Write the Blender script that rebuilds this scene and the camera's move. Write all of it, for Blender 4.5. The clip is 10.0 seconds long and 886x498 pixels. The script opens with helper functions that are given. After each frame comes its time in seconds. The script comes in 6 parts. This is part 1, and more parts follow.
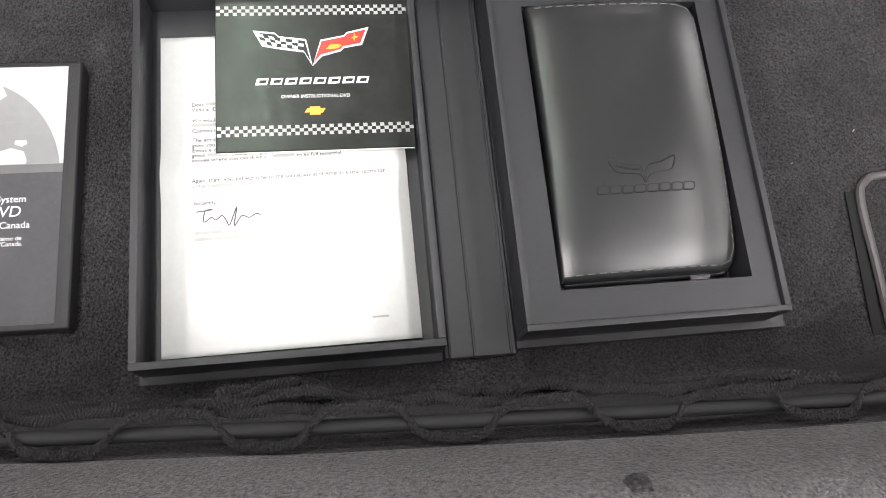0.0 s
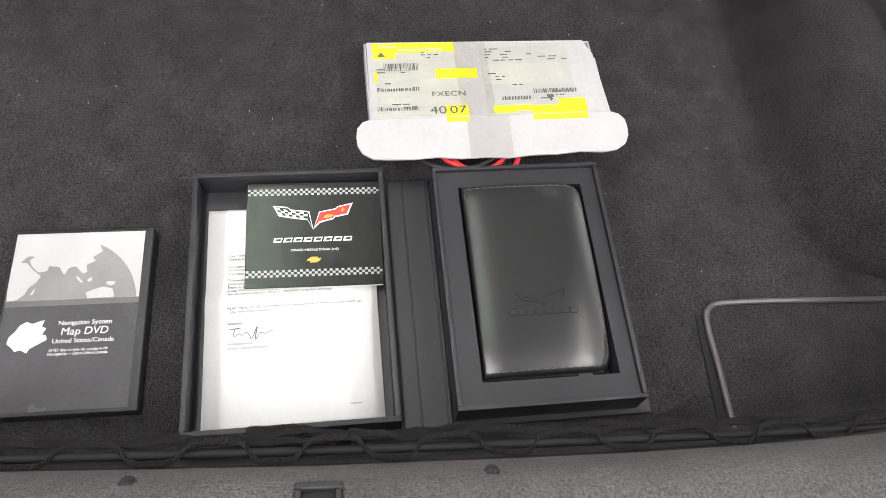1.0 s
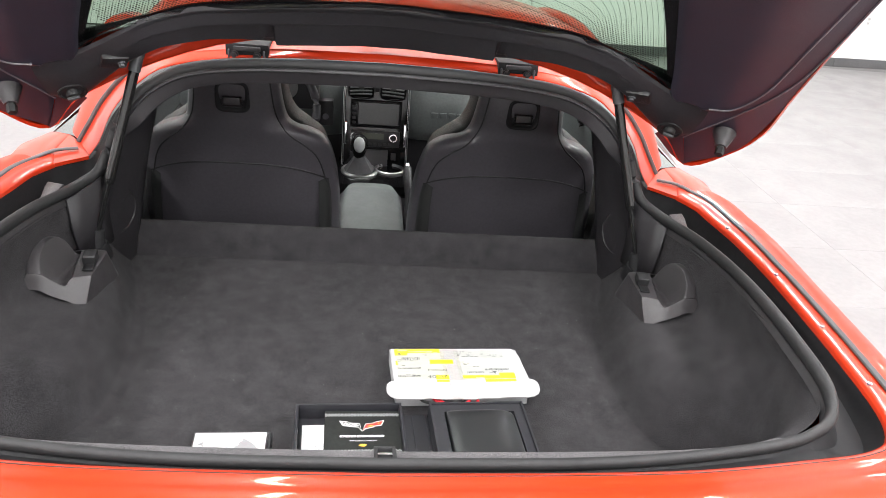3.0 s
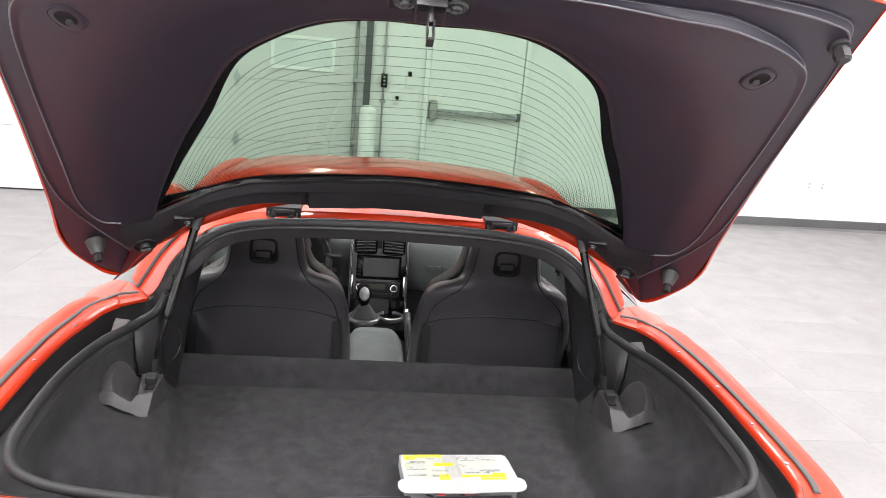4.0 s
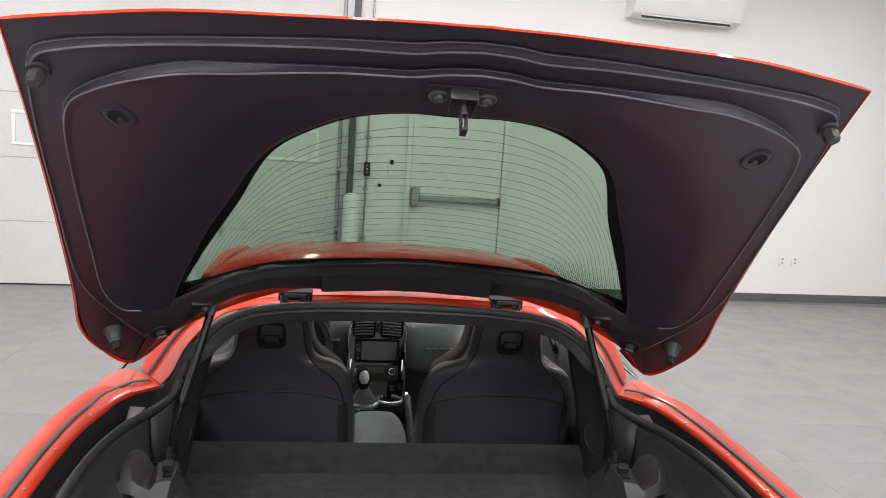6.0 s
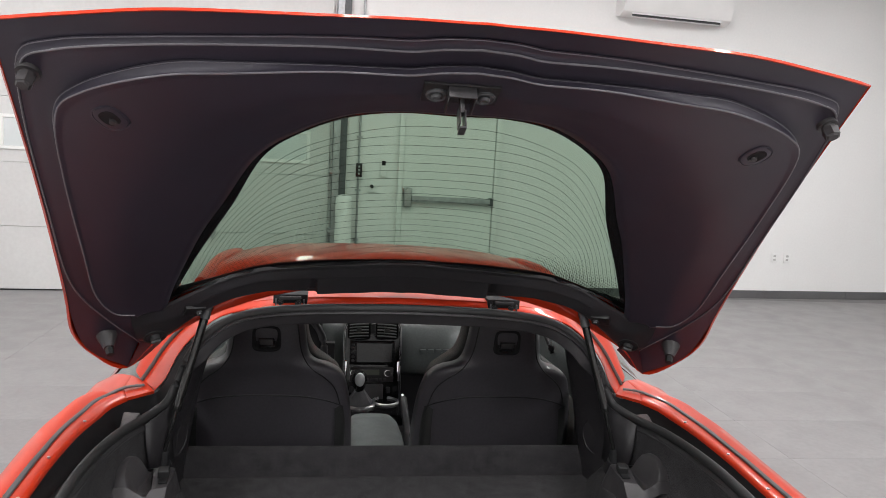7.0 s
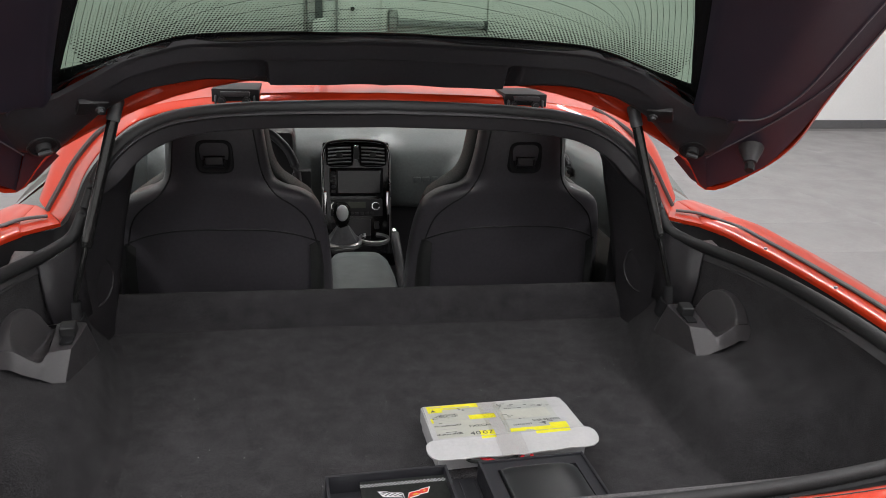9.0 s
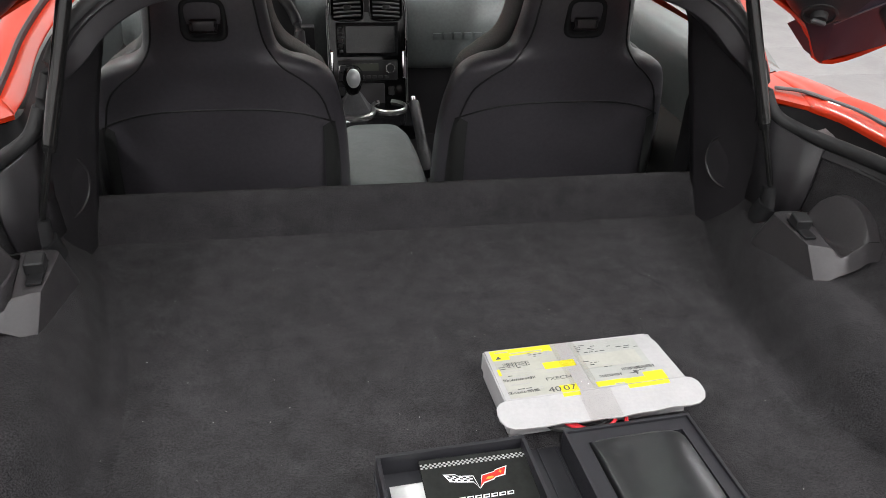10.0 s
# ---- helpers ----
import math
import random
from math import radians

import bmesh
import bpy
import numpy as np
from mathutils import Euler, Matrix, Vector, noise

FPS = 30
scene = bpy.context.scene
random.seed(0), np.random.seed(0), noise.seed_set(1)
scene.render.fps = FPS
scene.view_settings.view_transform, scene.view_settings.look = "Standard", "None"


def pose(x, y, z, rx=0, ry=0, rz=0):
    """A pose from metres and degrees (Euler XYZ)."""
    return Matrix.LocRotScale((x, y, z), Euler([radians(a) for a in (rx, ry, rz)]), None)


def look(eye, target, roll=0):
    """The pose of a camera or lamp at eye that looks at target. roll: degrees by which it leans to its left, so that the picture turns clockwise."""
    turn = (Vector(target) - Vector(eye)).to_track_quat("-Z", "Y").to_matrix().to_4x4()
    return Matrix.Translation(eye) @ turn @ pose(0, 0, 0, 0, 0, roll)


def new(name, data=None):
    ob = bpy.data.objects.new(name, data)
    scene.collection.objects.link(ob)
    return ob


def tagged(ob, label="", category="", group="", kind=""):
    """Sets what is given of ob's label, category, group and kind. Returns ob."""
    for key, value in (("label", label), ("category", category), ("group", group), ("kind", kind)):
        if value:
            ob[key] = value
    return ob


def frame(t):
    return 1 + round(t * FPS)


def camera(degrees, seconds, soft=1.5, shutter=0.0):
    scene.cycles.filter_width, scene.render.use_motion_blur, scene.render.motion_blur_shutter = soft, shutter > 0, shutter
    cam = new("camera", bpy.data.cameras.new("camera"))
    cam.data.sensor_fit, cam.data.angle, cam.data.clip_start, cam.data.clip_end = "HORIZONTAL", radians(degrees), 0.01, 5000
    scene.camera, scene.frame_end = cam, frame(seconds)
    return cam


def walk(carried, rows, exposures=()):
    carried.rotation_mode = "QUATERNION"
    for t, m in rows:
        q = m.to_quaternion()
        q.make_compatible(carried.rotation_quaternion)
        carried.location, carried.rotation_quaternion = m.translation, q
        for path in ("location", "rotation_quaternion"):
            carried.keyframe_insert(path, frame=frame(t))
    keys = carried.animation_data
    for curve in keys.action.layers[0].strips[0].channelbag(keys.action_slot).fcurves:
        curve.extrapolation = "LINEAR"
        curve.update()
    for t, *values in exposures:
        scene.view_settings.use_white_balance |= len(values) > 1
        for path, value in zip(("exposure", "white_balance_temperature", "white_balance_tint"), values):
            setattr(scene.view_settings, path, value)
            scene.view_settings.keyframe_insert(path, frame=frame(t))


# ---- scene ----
cam = camera(60.7, 10.0, 0.9)
PATH = [
    (0, (0.012, 0.175, 1.129), (0.223, 0.718, -0.784), 19.5),
    (0.5, (0.021, 0.124, 1.23), (0.221, 0.783, -0.647), 15.4),
    (1, (0.032, 0.073, 1.333), (0.236, 0.98, -0.438), 11.2),
    (1.5, (0.023, -0.021, 1.355), (0.234, 1.16, -0.245), 7.8),
    (2, (0.019, -0.228, 1.461), (0.2, 1.216, 0.09), 5.6),
    (2.5, (-0.036, -0.445, 1.511), (0.186, 1.213, 0.414), 6.1),
    (3, (-0.041, -0.629, 1.547), (0.179, 1.153, 0.667), 5.6),
    (3.2, (-0.037, -0.725, 1.557), (0.184, 1.104, 0.778), 5.2),
    (4.3, (-0.138, -1.05, 1.63), (0.091, 0.894, 1.22), 4.9),
    (4.5, (-0.151, -1.076, 1.642), (0.08, 0.876, 1.271), 4.7),
    (5, (-0.152, -1.083, 1.632), (0.086, 0.881, 1.338), 4.4),
    (5.5, (-0.19, -1.064, 1.604), (0.072, 0.901, 1.34), 4.1),
    (7, (-0.212, -1.03, 1.596), (0.089, 0.931, 1.343), 3.2),
    (7.5, (-0.221, -1.012, 1.593), (0.089, 0.948, 1.338), 3.0),
    (8, (-0.218, -0.947, 1.569), (0.109, 1.009, 1.292), 2.9),
    (8.2, (-0.198, -0.872, 1.528), (0.134, 1.079, 1.220), 2.9),
    (8.5, (-0.171, -0.738, 1.443), (0.159, 1.193, 1.043), 2.6),
    (9, (-0.152, -0.51, 1.378), (0.179, 1.354, 0.735), 2.3),
    (9.5, (-0.184, -0.26, 1.349), (0.15, 1.507, 0.474), 2.3),
    (10, (-0.205, -0.173, 1.359), (0.13, 1.516, 0.343), 2.5),
]
EXPOSURES = [(0, 0.2, 6600, 10), (1.0, -0.05, 6600, 10), (2.0, 0.0, 6550, 10), (2.5, 0.2, 6450, 10), (3.2, 0.45, 6430, 10), (4.3, 0.18, 6420, 10), (4.6, -0.02, 6420, 10), (5.5, -0.4, 6420, 10), (7.5, -0.7, 6420, 10), (8.2, -0.76, 6420, 10), (8.6, -0.85, 6420, 10), (9, -0.72, 6420, 10), (9.5, -0.58, 6420, 10), (10, -0.22, 6420, 10)]
walk(cam, [(t, look(eye, target, roll)) for t, eye, target, roll in PATH], EXPOSURES)

# ---- world and lights ----
world = bpy.data.worlds.new("world")
scene.world = world
world.use_nodes = True
world.node_tree.nodes["Background"].inputs["Color"].default_value = (0.9, 0.95, 1.0, 1)
world.node_tree.nodes["Background"].inputs["Strength"].default_value = 0.05

CEILING_Z = 4.3
LAMP_X = (-3.6, -0.6, 2.4, 5.4)
LAMP_Y = [(-4.5, 115), (-1.4, 125), (1.4, 45), (4.3, 115)]


# ---- mesh helpers ----
def mesh_object(name, verts, faces, mat, parent=None, label="", smooth_angle=38):
    me = bpy.data.meshes.new(name)
    me.from_pydata([tuple(v) for v in verts], [], faces)
    return finish(name, me, mat, parent, label, smooth_angle)


def finish(name, me, mat, parent=None, label="", smooth_angle=38):
    me.materials.append(mat)
    for p in me.polygons:
        p.use_smooth = True
    me.set_sharp_from_angle(angle=radians(smooth_angle))
    ob = new(name, me)
    if parent is not None:
        ob.parent = parent
    if label:
        tagged(ob, label)
    return ob


def part(name, bm, mat, parent=None, label="", smooth_angle=38):
    me = bpy.data.meshes.new(name)
    bmesh.ops.recalc_face_normals(bm, faces=bm.faces[:])
    bm.to_mesh(me)
    bm.free()
    return finish(name, me, mat, parent, label, smooth_angle)


def thing(name, m, label, category, group="", kind=""):
    ob = new(name)
    ob.empty_display_size = 0.05
    ob.matrix_world = m
    return tagged(ob, label, category, group, kind)


def add_box(bm, x0, x1, y0, y1, z0, z1, bevel=0.0, seg=2, m=None):
    made = bmesh.ops.create_cube(bm, size=1)["verts"]
    for v in made:
        v.co = Vector(((x0 + x1) / 2 + v.co.x * (x1 - x0), (y0 + y1) / 2 + v.co.y * (y1 - y0), (z0 + z1) / 2 + v.co.z * (z1 - z0)))
    if bevel:
        edges = list({e for v in made for e in v.link_edges})
        out = bmesh.ops.bevel(bm, geom=edges, offset=bevel, segments=seg, profile=0.7, affect="EDGES", clamp_overlap=True)
        made = list({v for f in out["faces"] for v in f.verts} | {v for v in made if v.is_valid})
    if m is not None:
        bmesh.ops.transform(bm, matrix=m, verts=[v for v in made if v.is_valid])
    return bm


def box(x0, x1, y0, y1, z0, z1, bevel=0.0, seg=2, m=None):
    return add_box(bmesh.new(), x0, x1, y0, y1, z0, z1, bevel, seg, m)


def add_cyl(bm, a, b, r0, r1=None, seg=16, caps=True):
    """A cylinder or cone from a to b."""
    a, b = Vector(a), Vector(b)
    r1 = r0 if r1 is None else r1
    q = (b - a).to_track_quat("Z", "Y").to_matrix()
    rings = []
    for p, r in ((a, r0), (b, r1)):
        rings.append([bm.verts.new(p + q @ Vector((r * math.cos(k * math.tau / seg), r * math.sin(k * math.tau / seg), 0))) for k in range(seg)])
    for k in range(seg):
        bm.faces.new((rings[0][k], rings[0][(k + 1) % seg], rings[1][(k + 1) % seg], rings[1][k]))
    if caps:
        bm.faces.new(rings[0][::-1])
        bm.faces.new(rings[1])
    return bm


def cyl(a, b, r0, r1=None, seg=16):
    return add_cyl(bmesh.new(), a, b, r0, r1, seg)


def curve_points(pts, k=4, closed=False):
    """Catmull-Rom through the points, k steps to each span."""
    P = [np.array(p, float) for p in pts]
    n = len(P)
    out = []
    for i in range(n if closed else n - 1):
        p1, p2 = P[i], P[(i + 1) % n]
        p0 = P[(i - 1) % n] if closed or i > 0 else 2 * p1 - p2
        p3 = P[(i + 2) % n] if closed or i + 2 < n else 2 * p2 - p1
        for j in range(k):
            t = j / k
            out.append(0.5 * (2 * p1 + (p2 - p0) * t + (2 * p0 - 5 * p1 + 4 * p2 - p3) * t * t + (3 * p1 - p0 - 3 * p2 + p3) * t ** 3))
    if not closed:
        out.append(P[-1])
    return out


def both_sides(half):
    """A closed loop from its right half, which starts and ends on the middle plane."""
    return list(half) + [np.array((-p[0], *p[1:])) for p in half[-2:0:-1]]


def loft(name, rows, mat, parent=None, label="", ring=False, caps=False, flip=False, smooth_angle=38, thick=0.0):
    """A skin over rows of points; ring closes each row."""
    n = len(rows[0])
    verts = [tuple(p) for row in rows for p in row]
    faces = []
    for i in range(len(rows) - 1):
        for j in range(n if ring else n - 1):
            a, b = i * n + j, i * n + (j + 1) % n
            faces.append((a, b, b + n, a + n) if not flip else (a + n, b + n, b, a))
    if caps:
        faces.append(tuple(range(n))[::-1])
        faces.append(tuple((len(rows) - 1) * n + j for j in range(n)))
    ob = mesh_object(name, verts, faces, mat, parent, label, smooth_angle)
    if thick:
        mod = ob.modifiers.new("thickness", "SOLIDIFY")
        mod.thickness, mod.offset = thick, 1.0
    return ob


def tube_rows(pts, r, seg=10, closed=False, squash=(1.0, 1.0)):
    P = [Vector(p) for p in pts]
    n = len(P)
    rows = []
    for i, p in enumerate(P):
        d = (P[(i + 1) % n] - P[i - 1]) if closed else (P[min(i + 1, n - 1)] - P[max(i - 1, 0)])
        d.normalize()
        up = Vector((0, 0, 1)) if abs(d.z) < 0.9 else Vector((0, 1, 0))
        s = d.cross(up).normalized()
        u = s.cross(d).normalized()
        rr = float(r[i]) if isinstance(r, (list, tuple)) else r
        rows.append([p + rr * (squash[0] * math.cos(k * math.tau / seg) * s + squash[1] * math.sin(k * math.tau / seg) * u) for k in range(seg)])
    if closed:
        rows.append(rows[0])
    return rows


def tube(name, pts, r, mat, parent=None, label="", seg=10, closed=False, squash=(1.0, 1.0)):
    return loft(name, tube_rows(pts, r, seg, closed, squash), mat, parent, label, ring=True, caps=not closed)


def writing(name, text, size, m, mat, parent, align="LEFT", shear=0.0, width=1.0, depth=0.0002):
    cu = bpy.data.curves.new(name, "FONT")
    cu.body, cu.size, cu.align_x, cu.shear, cu.extrude = text, size, align, shear, depth
    ob = bpy.data.objects.new(name, cu)
    me = bpy.data.meshes.new_from_object(ob)
    bpy.data.objects.remove(ob)
    bpy.data.curves.remove(cu)
    me.transform(m @ Matrix.Diagonal((width, 1, 1, 1)))
    me.materials.clear()
    me.materials.append(mat)
    o = new(name, me)
    o.parent = parent
    return o


# ---- materials ----
def material(name, base, rough=0.5, metal=0.0, grain=0.0, grain_scale=60.0, stain=0.0, stain_scale=3.0, bump=0.0, bump_scale=400.0, coat=0.0, sheen=0.0, spec=0.5, rough_var=0.0, tint=None, each=0.0):
    """A Principled surface with variation at two scales and fine relief, in object space."""
    mt = bpy.data.materials.new(name)
    mt.use_nodes = True
    nt = mt.node_tree
    b = nt.nodes["Principled BSDF"]
    b.inputs["Base Color"].default_value = (*base, 1)
    b.inputs["Roughness"].default_value = rough
    b.inputs["Metallic"].default_value = metal
    b.inputs["Specular IOR Level"].default_value = spec
    b.inputs["Coat Weight"].default_value = coat
    b.inputs["Coat Roughness"].default_value = 0.04
    b.inputs["Sheen Weight"].default_value = sheen
    b.inputs["Sheen Roughness"].default_value = 0.6
    co = nt.nodes.new("ShaderNodeTexCoord")
    link = nt.links.new
    fac = None

    def noise_node(scale, detail=4):
        n = nt.nodes.new("ShaderNodeTexNoise")
        n.inputs["Scale"].default_value, n.inputs["Detail"].default_value = scale, detail
        link(co.outputs["Object"], n.inputs["Vector"])
        return n

    def ramp(src, amount):
        r = nt.nodes.new("ShaderNodeMapRange")
        r.inputs["From Min"].default_value, r.inputs["From Max"].default_value = 0.3, 0.7
        r.inputs["To Min"].default_value, r.inputs["To Max"].default_value = 1 - amount, 1 + amount
        link(src, r.inputs["Value"])
        return r.outputs["Result"]

    if grain:
        fac = ramp(noise_node(grain_scale).outputs["Fac"], grain)
    if stain:
        s = ramp(noise_node(stain_scale, 6).outputs["Fac"], stain)
        if fac is None:
            fac = s
        else:
            mul = nt.nodes.new("ShaderNodeMath")
            mul.operation = "MULTIPLY"
            link(fac, mul.inputs[0])
            link(s, mul.inputs[1])
            fac = mul.outputs[0]
    if fac is not None:
        mix = nt.nodes.new("ShaderNodeVectorMath")
        mix.operation = "SCALE"
        mix.inputs[0].default_value = base
        link(fac, mix.inputs["Scale"])
        link(mix.outputs["Vector"], b.inputs["Base Color"])
    if rough_var:
        r = nt.nodes.new("ShaderNodeMapRange")
        r.inputs["From Min"].default_value, r.inputs["From Max"].default_value = 0.3, 0.7
        r.inputs["To Min"].default_value, r.inputs["To Max"].default_value = max(rough - rough_var, 0.02), min(rough + rough_var, 1)
        link(noise_node(stain_scale * 3, 5).outputs["Fac"], r.inputs["Value"])
        link(r.outputs["Result"], b.inputs["Roughness"])
    if bump:
        n = noise_node(bump_scale, 3)
        bp = nt.nodes.new("ShaderNodeBump")
        bp.inputs["Strength"].default_value, bp.inputs["Distance"].default_value = 1.0, bump
        link(n.outputs["Fac"], bp.inputs["Height"])
        link(bp.outputs["Normal"], b.inputs["Normal"])
    return mt


def glass_material(name, tint, rough=0.0, gloss=0.7):
    """A thin tinted pane: what passes is tinted, the gloss follows Fresnel."""
    mt = bpy.data.materials.new(name)
    mt.use_nodes = True
    nt = mt.node_tree
    nt.nodes.remove(nt.nodes["Principled BSDF"])
    tr, gl, mix, lw, pw, ad = (nt.nodes.new(k) for k in ("ShaderNodeBsdfTransparent", "ShaderNodeBsdfGlossy", "ShaderNodeMixShader", "ShaderNodeLayerWeight", "ShaderNodeMath", "ShaderNodeMath"))
    tr.inputs["Color"].default_value = (*tint, 1)
    gl.inputs["Roughness"].default_value = rough
    lw.inputs["Blend"].default_value = 0.5
    pw.operation, ad.operation = "POWER", "MULTIPLY_ADD"
    pw.inputs[1].default_value = 4.0
    ad.inputs[1].default_value, ad.inputs[2].default_value = gloss, gloss * 0.06
    nt.links.new(lw.outputs["Facing"], pw.inputs[0])
    nt.links.new(pw.outputs[0], ad.inputs[0])
    nt.links.new(ad.outputs[0], mix.inputs["Fac"])
    nt.links.new(tr.outputs["BSDF"], mix.inputs[1])
    nt.links.new(gl.outputs["BSDF"], mix.inputs[2])
    nt.links.new(mix.outputs["Shader"], nt.nodes["Material Output"].inputs["Surface"])
    return mt


def lamp_material(name, colour, strength):
    mt = bpy.data.materials.new(name)
    mt.use_nodes = True
    b = mt.node_tree.nodes["Principled BSDF"]
    b.inputs["Emission Color"].default_value = (*colour, 1)
    b.inputs["Emission Strength"].default_value = strength
    return mt


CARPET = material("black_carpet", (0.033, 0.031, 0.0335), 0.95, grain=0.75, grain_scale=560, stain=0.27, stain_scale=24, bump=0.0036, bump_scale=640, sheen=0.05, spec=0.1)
FLOOR_CARPET = material("brushed_black_carpet", (0.0375, 0.0355, 0.0380), 0.95, grain=0.75, grain_scale=560, stain=0.27, stain_scale=30, bump=0.0036, bump_scale=640, sheen=0.05, spec=0.1)
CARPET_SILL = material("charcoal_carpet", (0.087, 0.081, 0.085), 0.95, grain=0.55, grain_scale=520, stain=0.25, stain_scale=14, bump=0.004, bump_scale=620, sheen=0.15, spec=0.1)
VINYL = material("black_vinyl", (0.022, 0.0205, 0.0225), 0.42, grain=0.1, grain_scale=90, stain=0.12, stain_scale=6, bump=0.0004, bump_scale=900, spec=0.4, rough_var=0.06)
TRIM = material("black_grained_plastic", (0.019, 0.018, 0.0195), 0.4, grain=0.12, grain_scale=150, stain=0.12, stain_scale=4, bump=0.0003, bump_scale=1200, spec=0.45, rough_var=0.06)
GREY_TRIM = material("dark_grey_plastic", (0.041, 0.038, 0.040), 0.42, grain=0.08, grain_scale=200, stain=0.1, stain_scale=8, bump=0.0002, bump_scale=1500, rough_var=0.06)
HATCH_TRIM = material("aubergine_black_plastic", (0.033, 0.0285, 0.043), 0.42, grain=0.10, grain_scale=420, stain=0.07, stain_scale=3, bump=0.00012, bump_scale=1600, spec=0.55, rough_var=0.03)
RUBBER = material("black_rubber", (0.012, 0.012, 0.0127), 0.6, grain=0.15, grain_scale=80, stain=0.15, stain_scale=7, bump=0.0003, bump_scale=500)
LEATHER = material("black_leather", (0.060, 0.056, 0.064), 0.32, grain=0.1, grain_scale=120, stain=0.08, stain_scale=7, bump=0.0003, bump_scale=900, spec=0.75, rough_var=0.04)
GREY_LEATHER = material("grey_green_leather", (0.165, 0.182, 0.178), 0.4, grain=0.1, grain_scale=120, stain=0.1, stain_scale=8, bump=0.0005, bump_scale=800, rough_var=0.06)
GUTTER = material("matt_black_gutter", (0.009, 0.009, 0.010), 0.7, grain=0.2, grain_scale=90, stain=0.2, stain_scale=6, spec=0.3)
DASH = material("charcoal_dash_leather", (0.145, 0.160, 0.158), 0.30, grain=0.1, grain_scale=120, stain=0.08, stain_scale=6, bump=0.0004, bump_scale=900)
RED = material("orange_red_paint", (0.49, 0.031, 0.007), 0.35, stain=0.03, stain_scale=2, coat=0.65, spec=0.15)
CHROME = material("bright_chrome", (0.8, 0.8, 0.8), 0.12, metal=1.0, stain=0.04, rough_var=0.04)
LIGHT_TRIM = material("mid_grey_plastic", (0.095, 0.088, 0.09), 0.4, grain=0.06, grain_scale=200, stain=0.08, stain_scale=8)
STEEL = material("satin_steel", (0.5, 0.5, 0.5), 0.32, metal=1.0, stain=0.08, rough_var=0.08)
GLOSS_BLACK = material("gloss_black", (0.01, 0.01, 0.01), 0.12, stain=0.05, rough_var=0.03)
STACK_BLACK = material("piano_black_plastic", (0.006, 0.006, 0.0065), 0.10, stain=0.05, rough_var=0.03, spec=0.35)
SILVER = material("silver_painted_plastic", (0.72, 0.73, 0.74), 0.3, metal=0.35, stain=0.05)
SCREEN = material("dark_screen", (0.007, 0.007, 0.008), 0.2, stain=0.06, spec=0.3)
HATCH_GLASS = glass_material("green_tinted_glass", (0.31, 0.41, 0.325))
SIDE_GLASS = glass_material("pale_green_glass", (0.90, 0.95, 0.91))
FRIT = material("black_glass_border", (0.010, 0.010, 0.011), 0.2, stain=0.08, rough_var=0.03)
WHITE_WALL = material("white_wall_paint", (0.80, 0.80, 0.79), 0.75, grain=0.015, grain_scale=40, stain=0.02, stain_scale=0.8, bump=0.0004, bump_scale=260, spec=0.3)
DOOR_PAINT = material("white_door_paint", (0.78, 0.79, 0.77), 0.5, grain=0.02, grain_scale=30, stain=0.03, stain_scale=1.2, bump=0.0002, bump_scale=300)
GARAGE_PAINT = material("cream_garage_door_paint", (0.60, 0.60, 0.59), 0.5, grain=0.03, grain_scale=30, stain=0.04, stain_scale=1.2, bump=0.0003, bump_scale=200)
BASE_TILE = material("charcoal_skirting_tile", (0.11, 0.11, 0.112), 0.35, grain=0.1, grain_scale=60, stain=0.1, stain_scale=2)
FLOOR_TILE = material("grey_porcelain_tile", (0.215, 0.208, 0.208), 0.36, grain=0.06, grain_scale=30, stain=0.10, stain_scale=1.1, bump=0.0002, bump_scale=200, rough_var=0.08)
GROUT = material("grey_grout", (0.208, 0.201, 0.201), 0.75, grain=0.15, grain_scale=80, stain=0.1)
CEILING_PAINT = material("white_ceiling_paint", (0.82, 0.82, 0.81), 0.85, grain=0.02, grain_scale=30, stain=0.02)
GALV = material("galvanised_steel", (0.42, 0.43, 0.44), 0.45, metal=0.8, grain=0.15, grain_scale=25, stain=0.12)
DARK_STEEL = material("dark_steel_track", (0.10, 0.105, 0.11), 0.5, metal=0.4, grain=0.12, grain_scale=40, stain=0.1)
WHITE_PLASTIC = material("white_plastic", (0.80, 0.80, 0.79), 0.4, stain=0.03, stain_scale=4)
BLACK_BOARD = material("black_covered_board", (0.018, 0.018, 0.022), 0.45, grain=0.1, grain_scale=250, stain=0.08, stain_scale=12, bump=0.0001, bump_scale=1500, rough_var=0.04, spec=0.6)
PAPER = material("white_letter_paper", (0.74, 0.745, 0.74), 0.8, grain=0.02, grain_scale=300, stain=0.02, stain_scale=20, spec=0.2)
CARTON = material("white_carton", (0.44, 0.435, 0.44), 0.65, grain=0.03, grain_scale=200, stain=0.04, stain_scale=25, bump=0.0002, bump_scale=400)
LABEL = material("cream_label_paper", (0.43, 0.43, 0.38), 0.6, grain=0.03, grain_scale=200, stain=0.05, stain_scale=30)
YELLOW = material("yellow_marker", (0.72, 0.66, 0.02), 0.6, grain=0.04, grain_scale=150, stain=0.06, stain_scale=40)
INK = material("grey_ink", (0.10, 0.10, 0.10), 0.7, grain=0.2, grain_scale=500)
PALE_INK = material("pale_grey_ink", (0.42, 0.42, 0.40), 0.7, grain=0.1, grain_scale=500)
LABEL2 = material("faded_label_paper", (0.40, 0.41, 0.385), 0.6, grain=0.03, grain_scale=200, stain=0.05, stain_scale=30)
TAPE = glass_material("clear_tape", (0.91, 0.90, 0.89), 0.25, 0.4)
